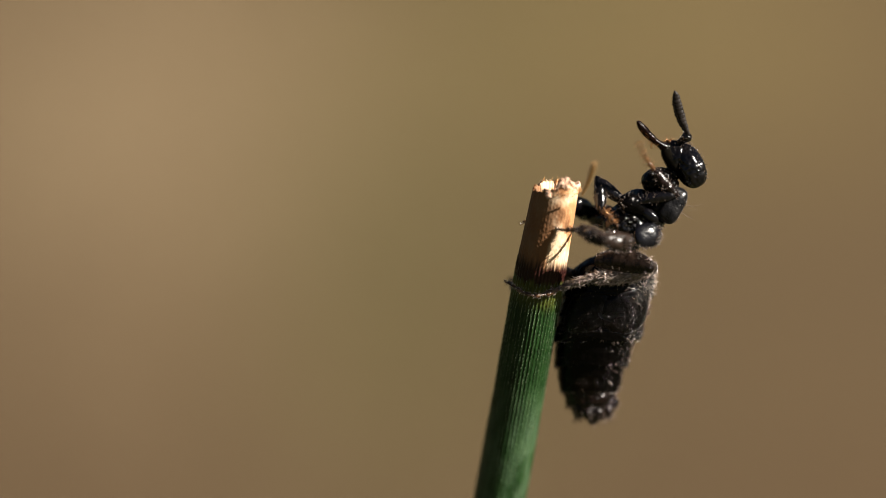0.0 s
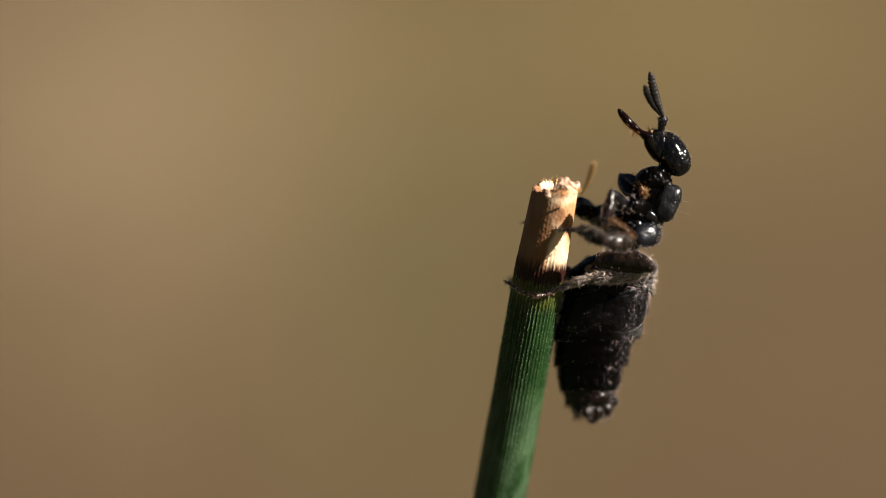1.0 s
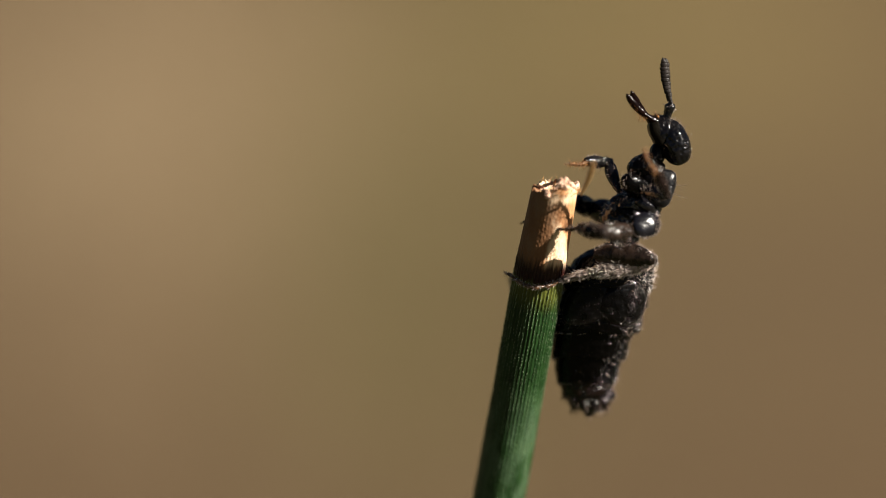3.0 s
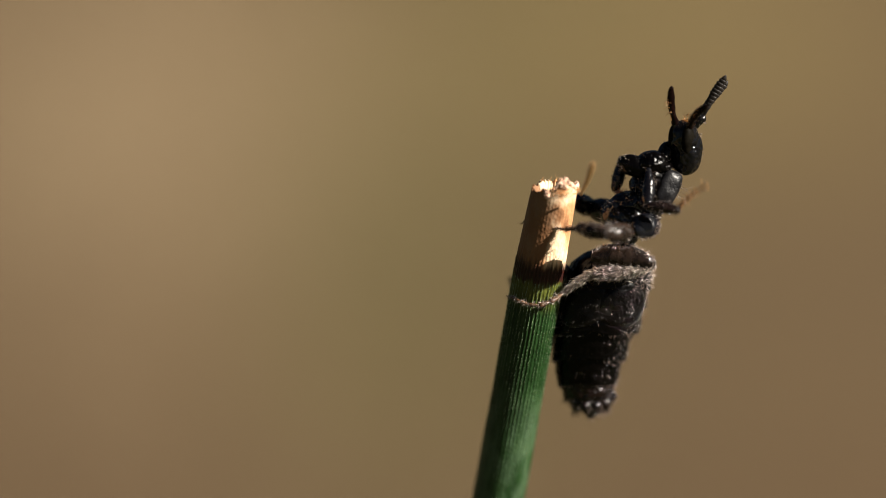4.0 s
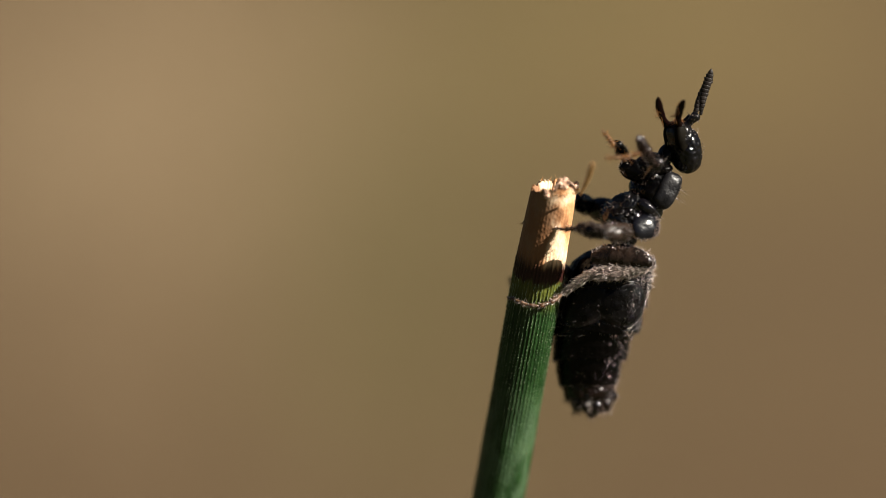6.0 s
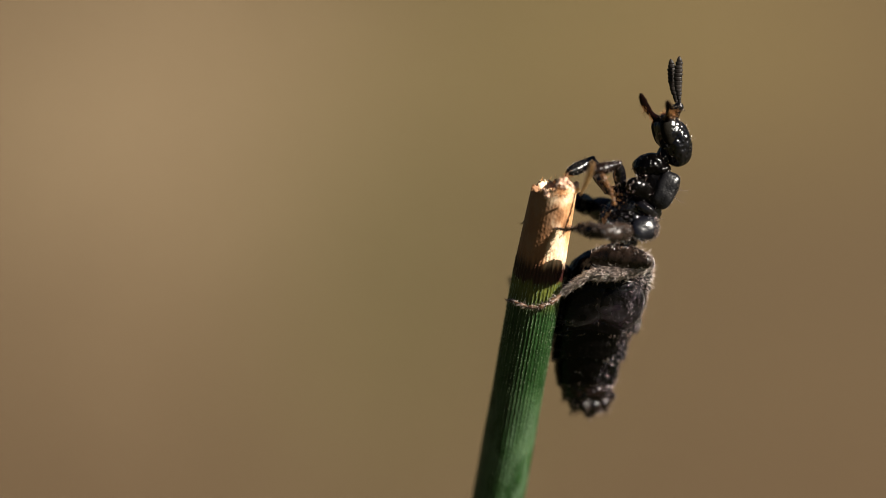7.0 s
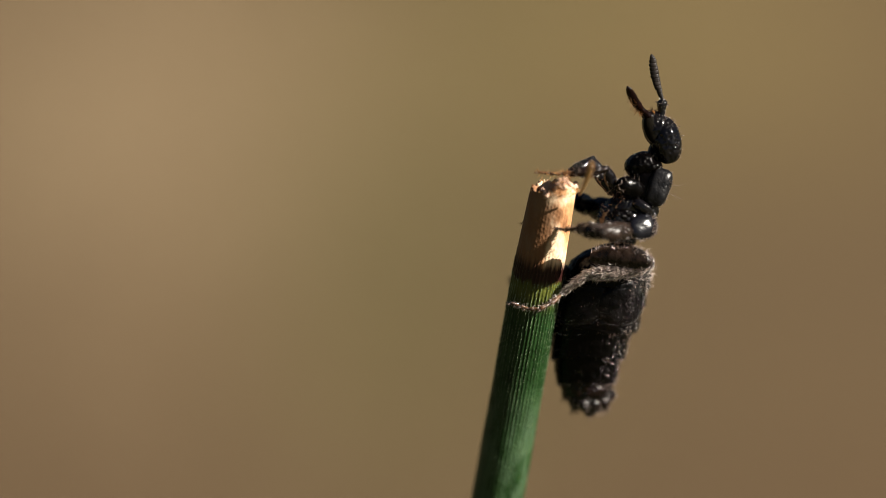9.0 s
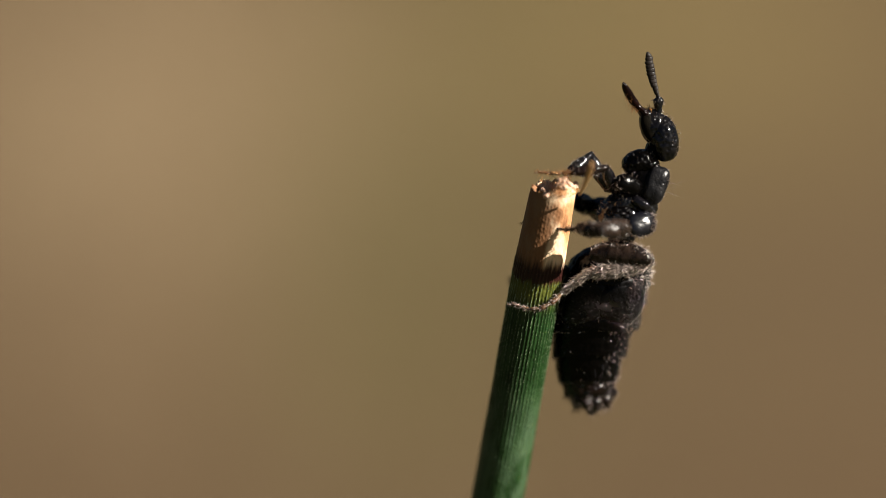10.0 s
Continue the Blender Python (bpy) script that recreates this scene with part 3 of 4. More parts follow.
def build_abdomen():
    bm = bmesh.new()
    loft(bm, abdomen_rings(436, 510, 0.0), 190, True, scallop(6))
    grain(bm, 6.0, 1.8, 13.0, 0.9, 3)
    ab = part("abdomen", bm, ROUGH, wasp, "black segmented hairy abdomen")
    spans = [(498, 540, 0.05), (528, 584, 0.09), (572, 634, 0.13), (624, 680, 0.14), (670, 704, 0.14), (694, 725, 0.12)]
    for k, (a, b, fl) in enumerate(spans):
        bm = bmesh.new()
        loft(bm, abdomen_rings(a, b, fl), 190, True, scallop((12, 12, 5, 4, 2, 5)[k]))
        grain(bm, 6.5, 1.5, 14.0, 0.8 if k < 4 else 2.2, 5 + 9 * k)
        part("abdomen_segment", bm, ROUGH if k < 4 else TAIL, ab)
    for x, y, d, size in ((1022, 711, 18, 9), (1037, 719, 26, 10), (1055, 721, 26, 11), (1070, 714, 20, 10), (1083, 703, 14, 9), (1046, 730, 18, 9)):
        bm = bmesh.new()
        cushion(bm, local(WAIST, x, y, -0.25 * (y - 438) + d), (size, size * 1.2, size), 0, 2.2, 2.0, 36, 24)
        grain(bm, 5.0, 1.2, 7.0, 1.6, x)
        lobe = part("tail_lobe", bm, TAIL, ab, "ragged brown bristly lobe")
        bristles(lobe, 30, 11, 0.42, SILVER, x, None, (0, -0.9, 0.2), 0.6)
        bristles(lobe, 7, 3, 1.0, SPARK, x + 1, None, (0, -0.3, 0.6), 0.8)
    for y0, ry, th0, dth in ((544, 43, 57, 38), (546, 43, 114, 34)):
        bm = bmesh.new()
        flap_patch(bm, y0, ry, radians(th0), radians(dth), 0.19 if th0 < 90 else 0.09)
        grain(bm, 6.0, 0.6, 16.0, 1.2, th0)
        flap = part("side_flap", bm, FLAP, ab, "smooth rounded black flap")
        if th0 < 90:
            bristles(flap, 320, 4, 0.46, GLINT, 15 + th0, lambda c, n: n.x > 0.42, (-0.5, -1.4, 0.5), 0.8, clump=14)
        bristles(flap, 60, 3, 0.40, GLINT, 16 + th0, None, (-0.4, -0.6, 0.4), 0.8, clump=12)
        bristles(flap, 120, 4, 0.42, GLINT, 14 + th0, lambda c, n, y0=y0, ry=ry: n.y < -0.30 or (c.y < 438 - y0 and n.z < 0.35), (-0.3, -0.8, 0.4), 0.6)
    # flat-lying hair on the back, loose pale fuzz on the outline, sparse hair on the flank
    bristles(ab, 900, 4.5, 0.5, GLINT, 13, lambda c, n: n.x > 0.35 and n.y < 0.5, (-0.5, -1.4, 0.5), 0.8, clump=16)
    bristles(ab, 260, 11, 0.42, FROST, 11, lambda c, n: n.x > 0.35 and n.y < 0.9, (0.2, -0.1, 0), 0.5)
    bristles(ab, 60, 9, 0.26, SILVER, 12, lambda c, n: n.x < 0.2 and n.y < 0.6, (0, -1.0, 0))
    bristles(ab, 130, 3.6, 0.9, SPARK, 113, lambda c, n: n.x > 0.35 and n.y < 0.6 and n.z > -0.2, (-0.4, -0.8, 0.6), 0.9, clump=16)
    return ab


abdomen = build_abdomen()
for seg_k, seg in enumerate([c for c in abdomen.children if c.name.startswith("abdomen_segment")]):
    edge_y = min(v.co.y for v in seg.data.vertices) / U
    # streaks of flat hair on the back of the plate, denser near its edge
    bristles(seg, (620, 560, 420, 300, 160, 90)[seg_k], 4.0, 0.48, GLINT, 60 + seg_k, lambda c, n: n.x > 0.34, (-0.5, -1.4, 0.5), 0.8, clump=17)
    bristles(seg, 46, 4, 0.40, GLINT, 66 + seg_k, lambda c, n: n.x < 0.45 and n.z > 0.1, (-0.5, -1.4, 0.5), 0.8, clump=14)
    bristles(seg, 60, 7, 0.40, SILVER, 30 + seg_k, lambda c, n: n.x > 0.55, (0.2, -0.6, 0))
    bristles(seg, 16, 10, 0.26, SILVER, 38 + seg_k, lambda c, n: n.x < 0.1, (-0.3, -0.6, 0))
    if seg_k in (1, 2):
        bristles(seg, 16, 20, 0.46, GLINT, 52 + seg_k, lambda c, n: n.x < -0.35 and n.z > 0.35, (-1.6, 0.0, 0.0), 0.16)
    # a fringe along the plate's edge
    bristles(seg, (90, 110, 120, 110, 110, 120)[seg_k], (4, 4, 5, 6, 10, 14)[seg_k], 0.48, SILVER, 85 + seg_k, lambda c, n, e=edge_y: c.y < e + 7 and n.z > -0.4, (0, -1.4, 0.1), 0.5)
    bristles(seg, (50, 50, 40, 30, 20, 14)[seg_k], 3.4, 0.82, SPARK, 160 + seg_k, lambda c, n: n.x > 0.30 and n.z > -0.2, (-0.4, -0.8, 0.6), 0.9, clump=18)
    if seg_k >= 4:
        bristles(seg, 22, 3, 1.0, SPARK, 97 + seg_k, lambda c, n: n.z > -0.2 and n.x > -0.6, (-0.2, -0.5, 0.5), 0.9)

# --- hind part of the thorax, with its polished dome
DOME = (1139.0, 403.0)
bm = bmesh.new()
cushion(bm, local(DOME, 1100, 392, -8), (42, 32, 38), -15, 2.3, 3)
cushion(bm, local(DOME, 1110, 366, -8), (38, 22, 34), 12, 2.3, 3)
cushion(bm, local(DOME, 1142, 374, -5), (24, 20, 28), 20, 2.4, 2)
cushion(bm, local(DOME, 1104, 424, -14), (24, 18, 24), 5, 2.2, 2)
grain(bm, 8.0, 2.0, 12.0, 1.2, 2)
thorax = part("thorax", bm, SHELL, wasp, "black glossy hind part of the thorax")
bm = bmesh.new()
cushion(bm, local(DOME, 1138, 402, 24), (25, 22, 13), 20, 2.4, 0.5)
for v in bm.verts:
    v.co.z -= 0.42 * v.co.x + 0.22 * v.co.y
grain(bm, 7.0, 0.05, 18.0, 0.35, 4)
dome = part("thorax_dome", bm, DOME_GLOSS, thorax, "polished black dome")
bm = bmesh.new()
cushion(bm, local(DOME, 1136, 367, 18), (20, 11, 14), -30, 2.4, 1)
grain(bm, 7.0, 0.4, 14.0, 0.8, 6)
part("thorax_plate", bm, SMOOTH, thorax)
bm = bmesh.new()
cushion(bm, local(DOME, 1098, 382, 20), (22, 13, 12), 10, 2.2, 3)
grain(bm, 5.0, 1.2, 9.0, 1.6, 8)
part("hairy_plate", bm, ROUGH, thorax)
bristles(thorax, 240, 10, 0.36, SILVER, 50, lambda c, n: n.z < 0.6)
bristles(thorax, 360, 6, 0.70, GLINT, 53, lambda c, n: n.z > 0, (-0.5, -0.8, 0), 0.7, clump=12)
bristles(thorax, 110, 4, 0.9, SPARK, 153, lambda c, n: n.z > -0.1, (0.2, 0.2, 0.4), 0.9, clump=12)
bristles(dome, 40, 4, 0.8, SPARK, 154, lambda c, n: n.x > 0.5 or n.y < -0.5, (0, 0, 0.3), 0.8)
bristles(dome, 240, 6, 0.44, SILVER, 51, lambda c, n: n.x > 0.62 or n.y < -0.6)

# --- front part of the thorax: side plate, chest, neck
PIV = (1157.0, 362.0)
bm = bmesh.new()
cushion(bm, local(PIV, 1146, 326, -10), (28, 42, 34), -12, 2.5, 3)
cushion(bm, local(PIV, 1134, 292, 0), (29, 22, 28), 20, 2.2, 2)
cushion(bm, local(PIV, 1160, 272, -4), (14, 24, 15), -20, 2.2, 1)
cushion(bm, local(PIV, 1152, 298, 4), (20, 12, 22), 15, 2.2, 1.5)
grain(bm, 9.0, 1.6, 14.0, 0.6, 10)
chest = part("front_thorax", bm, ROUGH, wasp, "black front thorax and neck")
bm = bmesh.new()
cushion(bm, local(PIV, 1165, 332, 12), (20, 34, 20), -20, 3.2, 1)
grain(bm, 4.5, 0.6, 20.0, 0.2, 12)
plate = part("side_plate", bm, SATIN, chest, "pitted black side plate")
bm = bmesh.new()
cushion(bm, local(PIV, 1122, 332, -22), (15, 17, 17), 0, 2.2, 1.5)
grain(bm, 6.0, 0.6, 12.0, 1.0, 14)
part("coxa_base", bm, SHELL, chest)
bristles(chest, 110, 9, 0.26, SILVER, 60, lambda c, n: n.z < 0.45)
bristles(chest, 26, 4, 0.8, SPARK, 162, lambda c, n: n.z > 0.1, (0.2, 0.2, 0.4), 0.9)
bristles(chest, 100, 5, 0.6, GLINT, 62, lambda c, n: n.z > 0, (0, -0.8, 0), 0.7, clump=10)
bristles(plate, 70, 3, 0.50, SILVER, 63, lambda c, n: n.x > 0.5, (0.2, -0.6, 0), 0.5)
bristles(plate, 12, 30, 0.25, SILVER, 61, lambda c, n: n.x > 0.6, (0.5, -0.1, 0), 0.2)

# --- head
SKULL = (1171.0, 245.0)
bm = bmesh.new()
cushion(bm, local(SKULL, 1179, 249, 0), (26, 41, 28), 12, 2.25, 1.2, 110, 76)
cushion(bm, local(SKULL, 1164, 230, 0), (24, 32, 24), 22, 2.3, 1.2)
grain(bm, 8.5, 2.1, 17.0, 0.5, 16)
head = part("head", bm, DOMESHELL, wasp, "glossy black head")
for side in (1, -1):
    bm = bmesh.new()
    cushion(bm, local(SKULL, 1154, 229, 13 * side), (14, 26, 11), 18, 2.2)
    grain(bm, 3.0, 0.25, 20.0, 0.2, 18)
    part("eye", bm, EYE, head, "dull dark brown compound eye")
bm = bmesh.new()
cushion(bm, local(SKULL, 1152, 207, 0), (9, 9, 20), 30, 2.2, 1)
part("clypeus", bm, SHELL, head)
bristles(head, 130, 7, 0.42, SILVER, 70, lambda c, n: n.x > 0.45)
bristles(head, 70, 7, 0.36, SILVER, 72, lambda c, n: n.y > 0.4)
bm = bmesh.new()
ball(bm, local(SKULL, 1156, 199, 0), (4, 5, 12), 30, 12, 8)
tuft = part("mouth_brush", bm, GOLD, head, "golden mouth bristles")
bristles(tuft, 30, 11, 0.5, GOLD, 71)


# --- limbs: each runs along +x from its joint
def limb(name, profile, mat, bow=0.0, steps=18, label="", sides=16, warts=0.0, seed=1):
    bm = bmesh.new()
    prof = smooth_profile(profile, steps * 3)
    loft(bm, along_x(prof, bow), sides * 2, True,
         (lambda i, th: Vector((0, math.cos(th), math.sin(th))) * warts * noise.noise(Vector((i * 0.3, math.cos(th) * 2 + seed, math.sin(th) * 2)))) if warts else None)
    grain(bm, 5.5, 0.6, 10.0, 0.8 if warts == 0 else 1.5, seed)
    return part(name, bm, mat, wasp, label)


def beaded(name, parent_mat, beads, label, bow=0.0, wrap=0.0, pad=0.0):
    """A tarsus: a row of joints narrowing to two claws."""
    bm = bmesh.new()
    total = sum(b[0] for b in beads)
    x = 0.0
    for ln, r in beads:
        y0 = bow * math.sin(math.pi * x / total)
        y1 = bow * math.sin(math.pi * (x + ln) / total)
        z0 = wrap * math.sin(math.pi * x / total)
        z1 = wrap * math.sin(math.pi * (x + ln) / total)
        tilt = math.atan2(y1 - y0, ln)
        a = (-math.sin(tilt), math.cos(tilt), 0)
        rr = [(0.0, 0.45), (0.25, 0.7), (0.75, 1.0), (0.95, 0.95), (1.06, 0.5)]
        loft(bm, [((x + ln * f, y0 + (y1 - y0) * f, z0 + (z1 - z0) * f), r * k, r * k, a, (-math.sin(math.atan2(z1 - z0, ln)), 0, math.cos(math.atan2(z1 - z0, ln)))) for f, k in rr], 10)
        x += ln
    if pad:
        ball(bm, (x + pad * 0.5, 0, 0), (pad * 1.2, pad, pad), 0.0, 14, 10)
    for s in (1, -1):
        loft(bm, [((x, 0, 0), 1.2, 1.2, (0, 1, 0), (0, 0, 1)), ((x + 5, 1.5, 3 * s), 0.9, 0.9, (0, 1, 0), (0, 0, 1)), ((x + 8, -3, 5 * s), 0.3, 0.3, (0, 1, 0), (0, 0, 1))], 6)
    return part(name, bm, parent_mat, wasp, label)


FEMUR, TIBIA, FOOT = 66.0, 58.0, 66.0
FEMUR_PROF = [(-4, 4.5, 4.5), (6, 7, 7), (24, 10, 9.5), (44, 11.5, 10), (58, 9, 8), (68, 5.5, 5)]
TIBIA_PROF = [(-5, 4.5, 4.5), (4, 6.5, 6.5), (20, 9.5, 9), (40, 10.5, 9), (53, 8, 7), (59, 5, 5)]
FOOT_BEADS = [(24, 4.0), (12, 3.6), (10, 3.4), (9, 3.2), (11, 2.8)]


def fore_leg(seed, shell):
    f = limb("fore_femur", FEMUR_PROF, SMOOTH, 2.0, label="shiny black fore femur")
    t = limb("fore_tibia", TIBIA_PROF, shell, 2.0, label="dark fore tibia")
    s = beaded("fore_tarsus", TARSUS, FOOT_BEADS, "amber jointed fore foot", 3.0)
    bristles(f, 60, 8, 0.3, SILVER, seed)
    bristles(t, 110, 7, 0.36, SILVER, seed + 1, None, (0.6, 0, 0))
    bristles(t, 40, 4, 0.6, GLINT, seed + 3, None, (0.4, 0, 0.2), 0.8)
    bristles(s, 80, 10, 0.4, GOLD, seed + 2, None, (0.6, 0, 0))
    return f, t, s


near_fore, far_fore = fore_leg(80, TAIL), fore_leg(90, SHELL)
coxa = limb("fore_coxa", [(-6, 9, 9), (4, 16, 15), (22, 19, 17), (38, 17, 15), (48, 11, 11), (52, 5, 5)], ROUGH, 0.0, label="rounded black fore coxa")
bristles(coxa, 60, 8, 0.24, SILVER, 99, lambda c, n: n.z < 0.5)
bristles(coxa, 30, 7, 0.32, FROST, 96, lambda c, n: c.x > 34, (0.4, 0, 0))
bristles(coxa, 60, 4, 0.42, GLINT, 98, None, (1.2, 0, 0))

far_coxa = limb("fore_coxa", [(-4, 10, 10), (10, 12, 11), (28, 9.5, 9), (40, 7.5, 7), (48, 6, 6)], SMOOTH, -3.0, label="narrow black fore coxa")
bristles(far_coxa, 40, 7, 0.32, SILVER, 196)

MID_FEMUR, MID_TIBIA, MID_FOOT = 64.0, 62.0, 50.0


def mid_leg(seed, mat, stout, hairs, foot):
    k = stout
    f = limb("mid_femur", [(-4, 10 * k, 9), (10, 16 * k, 13 * k), (36, 17 * k, 14 * k), (56, 13 * k, 11 * k), (66, 8 * k, 8)], mat, 0.0, label="stout dark mid femur", warts=1.5 if hairs > 20 else 0.0)
    t = limb("mid_tibia", [(-5, 8 * k, 8), (7, 13 * k, 11 * k), (31, 14 * k, 12 * k), (53, 11 * k, 10), (63, 6, 6)], mat, 0.0, label="dark mid tibia", warts=1.5 if hairs > 20 else 0.0)
    s = beaded("mid_tarsus", TARSUS, [(16 * foot, 3.8), (10 * foot, 3.4), (9 * foot, 3.0), (8 * foot, 2.8), (7 * foot, 2.6)], "thin jointed mid foot", 4.0)
    bristles(f, hairs, 8, 0.3, SILVER, seed)
    bristles(t, hairs, 8, 0.3, SILVER, seed + 1)
    bristles(s, 40, 7, 0.4, SILVER, seed + 2)
    if hairs > 20:
        for ob in (f, t, s):
            bristles(ob, 60, 7, 0.75, GLINT, seed + 4, None, (0.4, 0, 0.2), 0.8)
            bristles(ob, 14, 4, 1.0, SPARK, seed + 5, None, (0.4, 0, 0.3), 0.9)
    return f, t, s


near_mid, far_mid = mid_leg(100, LEGSHELL, 1.0, 70, 1.0), mid_leg(110, SMOOTH, 1.3, 14, 2.0)

HIND_FEMUR, HIND_TIBIA, HIND_BASE, HIND_FOOT = 104.0, 113.0, 57.0, 92.0


def hind_leg(seed, thick):
    f = limb("hind_femur", [(-4, 12, 10), (15, 20, 13), (48, 22, 14), (79, 18, 12), (99, 11, 9), (105, 6, 6)], LEGSHELL, 6.0, 22, "dark hairy hind femur", 18)
    t = limb("hind_tibia", [(-6, 8, 7), (9, 13, 11), (46, 15, 12), (87, 13, 11), (106, 9, 8), (114, 5, 5)], DOWNY, 3.0, 26, "spiny hairy hind tibia", 18, 2.2, seed)
    b = limb("hind_basitarsus", [(-3, 6, 6), (6, 7, 6.5), (30, 6.8, 6.2), (50, 5.4, 5.2), (58, 4, 4)], DOWNY, 0.0, 14, "hairy first foot joint", 12, 1.2, seed)
    s = beaded("hind_tarsus", TARSUS, [(24, 4.6), (20, 4.2), (18, 3.9), (14, 3.6), (16, 3.2)], "thin jointed hind foot wrapped on the rush", 19.0, 28.0, 5.0 if thick < 0.5 else 0.0)
    bristles(f, int(150 * thick), 8, 0.34, FROST, seed, lambda c, n: n.y > 0.3 or n.y < -0.6, (0.3, 0.3, 0))
    bristles(t, int(700 * thick), 8, 0.46, FROST, seed + 1, None, (1.6, 0, 0), 0.45)
    bristles(t, int(200 * thick), 6, 0.8, GLINT, seed + 5, None, (0.6, 0, 0.2), 0.8)
    bristles(t, int(300 * thick), 4.5, 1.25, SPARK, seed + 8, None, (0.4, 0, 0.4), 0.9)
    bristles(f, int(50 * thick), 5, 1.0, SPARK, seed + 9, lambda c, n: n.y > 0.3 or n.x > 0.4, (0.2, 0.3, 0.4), 0.8)
    bristles(b, int(60 * thick), 5, 1.0, SPARK, seed + 10, None, (0.4, 0, 0.4), 0.9)
    bristles(s, int(60 * thick), 4, 0.9, SPARK, seed + 11, None, (0.4, 0, 0.4), 0.9)
    bristles(b, int(150 * thick), 8, 0.36, FROST, seed + 2, None, (1.4, 0, 0), 0.45)
    bristles(b, int(70 * thick), 6, 0.85, GLINT, seed + 6, None, (0.5, 0, 0.2), 0.8)
    bristles(s, int(170 * thick), 7, 0.32, FROST, seed + 3, None, (1.0, 0, 0))
    bristles(s, int(70 * thick), 6, 0.75, GLINT, seed + 7, None, (0.5, 0, 0.2), 0.8)
    return f, t, b, s


near_hind, far_hind = hind_leg(120, 1.0), hind_leg(140, 0.12)

# --- mandibles and antennae
MANDIBLE, SCAPE, FLAGELLUM = 73.0, 29.0, 81.0


def mandible(seed):
    ob = limb("mandible", [(-5, 6, 6), (6, 7, 7), (20, 5.2, 5.2), (36, 6.2, 5), (52, 6.8, 4.4), (64, 5.4, 3.4), (71, 3.4, 2.2), (74, 1.2, 1)], BROWN, 4.5, 18, "long curved red-black mandible")
    bristles(ob, 34, 15, 0.26, GOLD, seed, lambda c, n: n.y > 0.2 and 14 < c.x < 60)
    return ob


def antenna(seed):
    sc = limb("antenna_scape", [(-4, 4, 4), (4, 5.4, 5.4), (16, 7, 7), (25, 8.4, 8), (30, 5, 5)], SHELL, 0.0, 12, "short black antenna base")
    bristles(sc, 40, 6, 0.46, SILVER, seed)
    x, fl = 0.0, None
    for k in range(12):
        bm = bmesh.new()
        f = k / 11
        r = 2.6 + 5.4 * math.sin(math.pi * min(1.0, 0.04 + 0.74 * f)) ** 1.1
        ln = 6.75
        y = 2.5 * math.sin(math.pi * f)
        stations = ((0.0, 0.86), (0.3, 0.92), (0.7, 1.0), (0.9, 1.0), (1.06, 0.86)) if k < 11 else ((0.0, 0.8), (0.4, 0.85), (0.9, 0.6), (1.3, 0.3), (1.5, 0.1))
        lean = 0.6 * math.sin(k * 2.3)
        loft(bm, [((x + ln * s, y + lean * s, 0), r * q, r * q * 0.55, (0, 1, 0), (0, 0, 1)) for s, q in stations], 14)
        if fl is None:
            fl = part("antenna_flagellum", bm, FELT, wasp, "saw-edged dark antenna of twelve joints")
        else:
            part("antenna_joint", bm, FELT, fl)
        x += ln
    return sc, fl


near_mandible, far_mandible = mandible(150), mandible(151)
near_antenna, far_antenna = antenna(160), antenna(161)


# ------------------------------------------------------------------ motion tables (sheet units)
# seconds, x, y, clockwise degrees
ABDOMEN_AT = [(0.0, 1098, 452, 0), (0.5, 1098, 451, 0), (1.0, 1097, 450, 0), (1.5, 1097, 449, 0), (1.8, 1098, 444, 0), (2.0, 1099, 439, 1), (2.5, 1099, 436, 1.5), (2.7, 1099, 437, 1.5),
              (3.8, 1093, 441, 0), (4.5, 1093, 440, -0.5), (5.5, 1094, 440, -0.5), (7.0, 1094, 440, 0.5), (8.0, 1092, 441, 0.8), (9.0, 1092, 438, 0), (9.5, 1091, 432, -0.5), (10.0, 1092, 434, -0.7)]
DOME_AT = [(0.0, 1146, 417, 8), (0.5, 1146, 416, 6), (1.0, 1146, 416, 5), (1.5, 1145, 415, 4), (1.8, 1147, 407, 2), (2.0, 1147, 402, 0), (2.5, 1143, 395, -2), (2.7, 1143, 396, -2), (3.8, 1144, 402, 5), (4.0, 1143, 400, 5),
           (4.5, 1142, 400, 6), (5.5, 1142, 402, 6), (5.7, 1142, 402, 6), (6.8, 1142, 405, 3), (7.5, 1140, 404, 1), (8.0, 1140, 405, 1), (9.0, 1138, 402, 0), (9.5, 1135, 395, 0), (10.0, 1136, 397, 0)]
CHEST_AT = [(0.0, 1177, 392, 8), (0.5, 1174, 393, 5), (1.0, 1172, 389, 2), (1.5, 1169, 386, -1), (2.0, 1170, 371, -7), (2.5, 1163, 361, -8), (2.7, 1166, 362, -7), (3.8, 1165, 367, 6), (4.0, 1165, 362, 7), (4.5, 1164, 362, 10),
            (5.0, 1166, 365, 10), (5.5, 1165, 366, 9), (5.7, 1164, 365, 8), (6.8, 1164, 368, 7), (7.0, 1164, 366, 6), (7.5, 1160, 363, 3), (8.0, 1158, 364, 2), (9.0, 1157, 362, 0), (9.5, 1151, 355, 0), (10.0, 1152, 358, 0)]
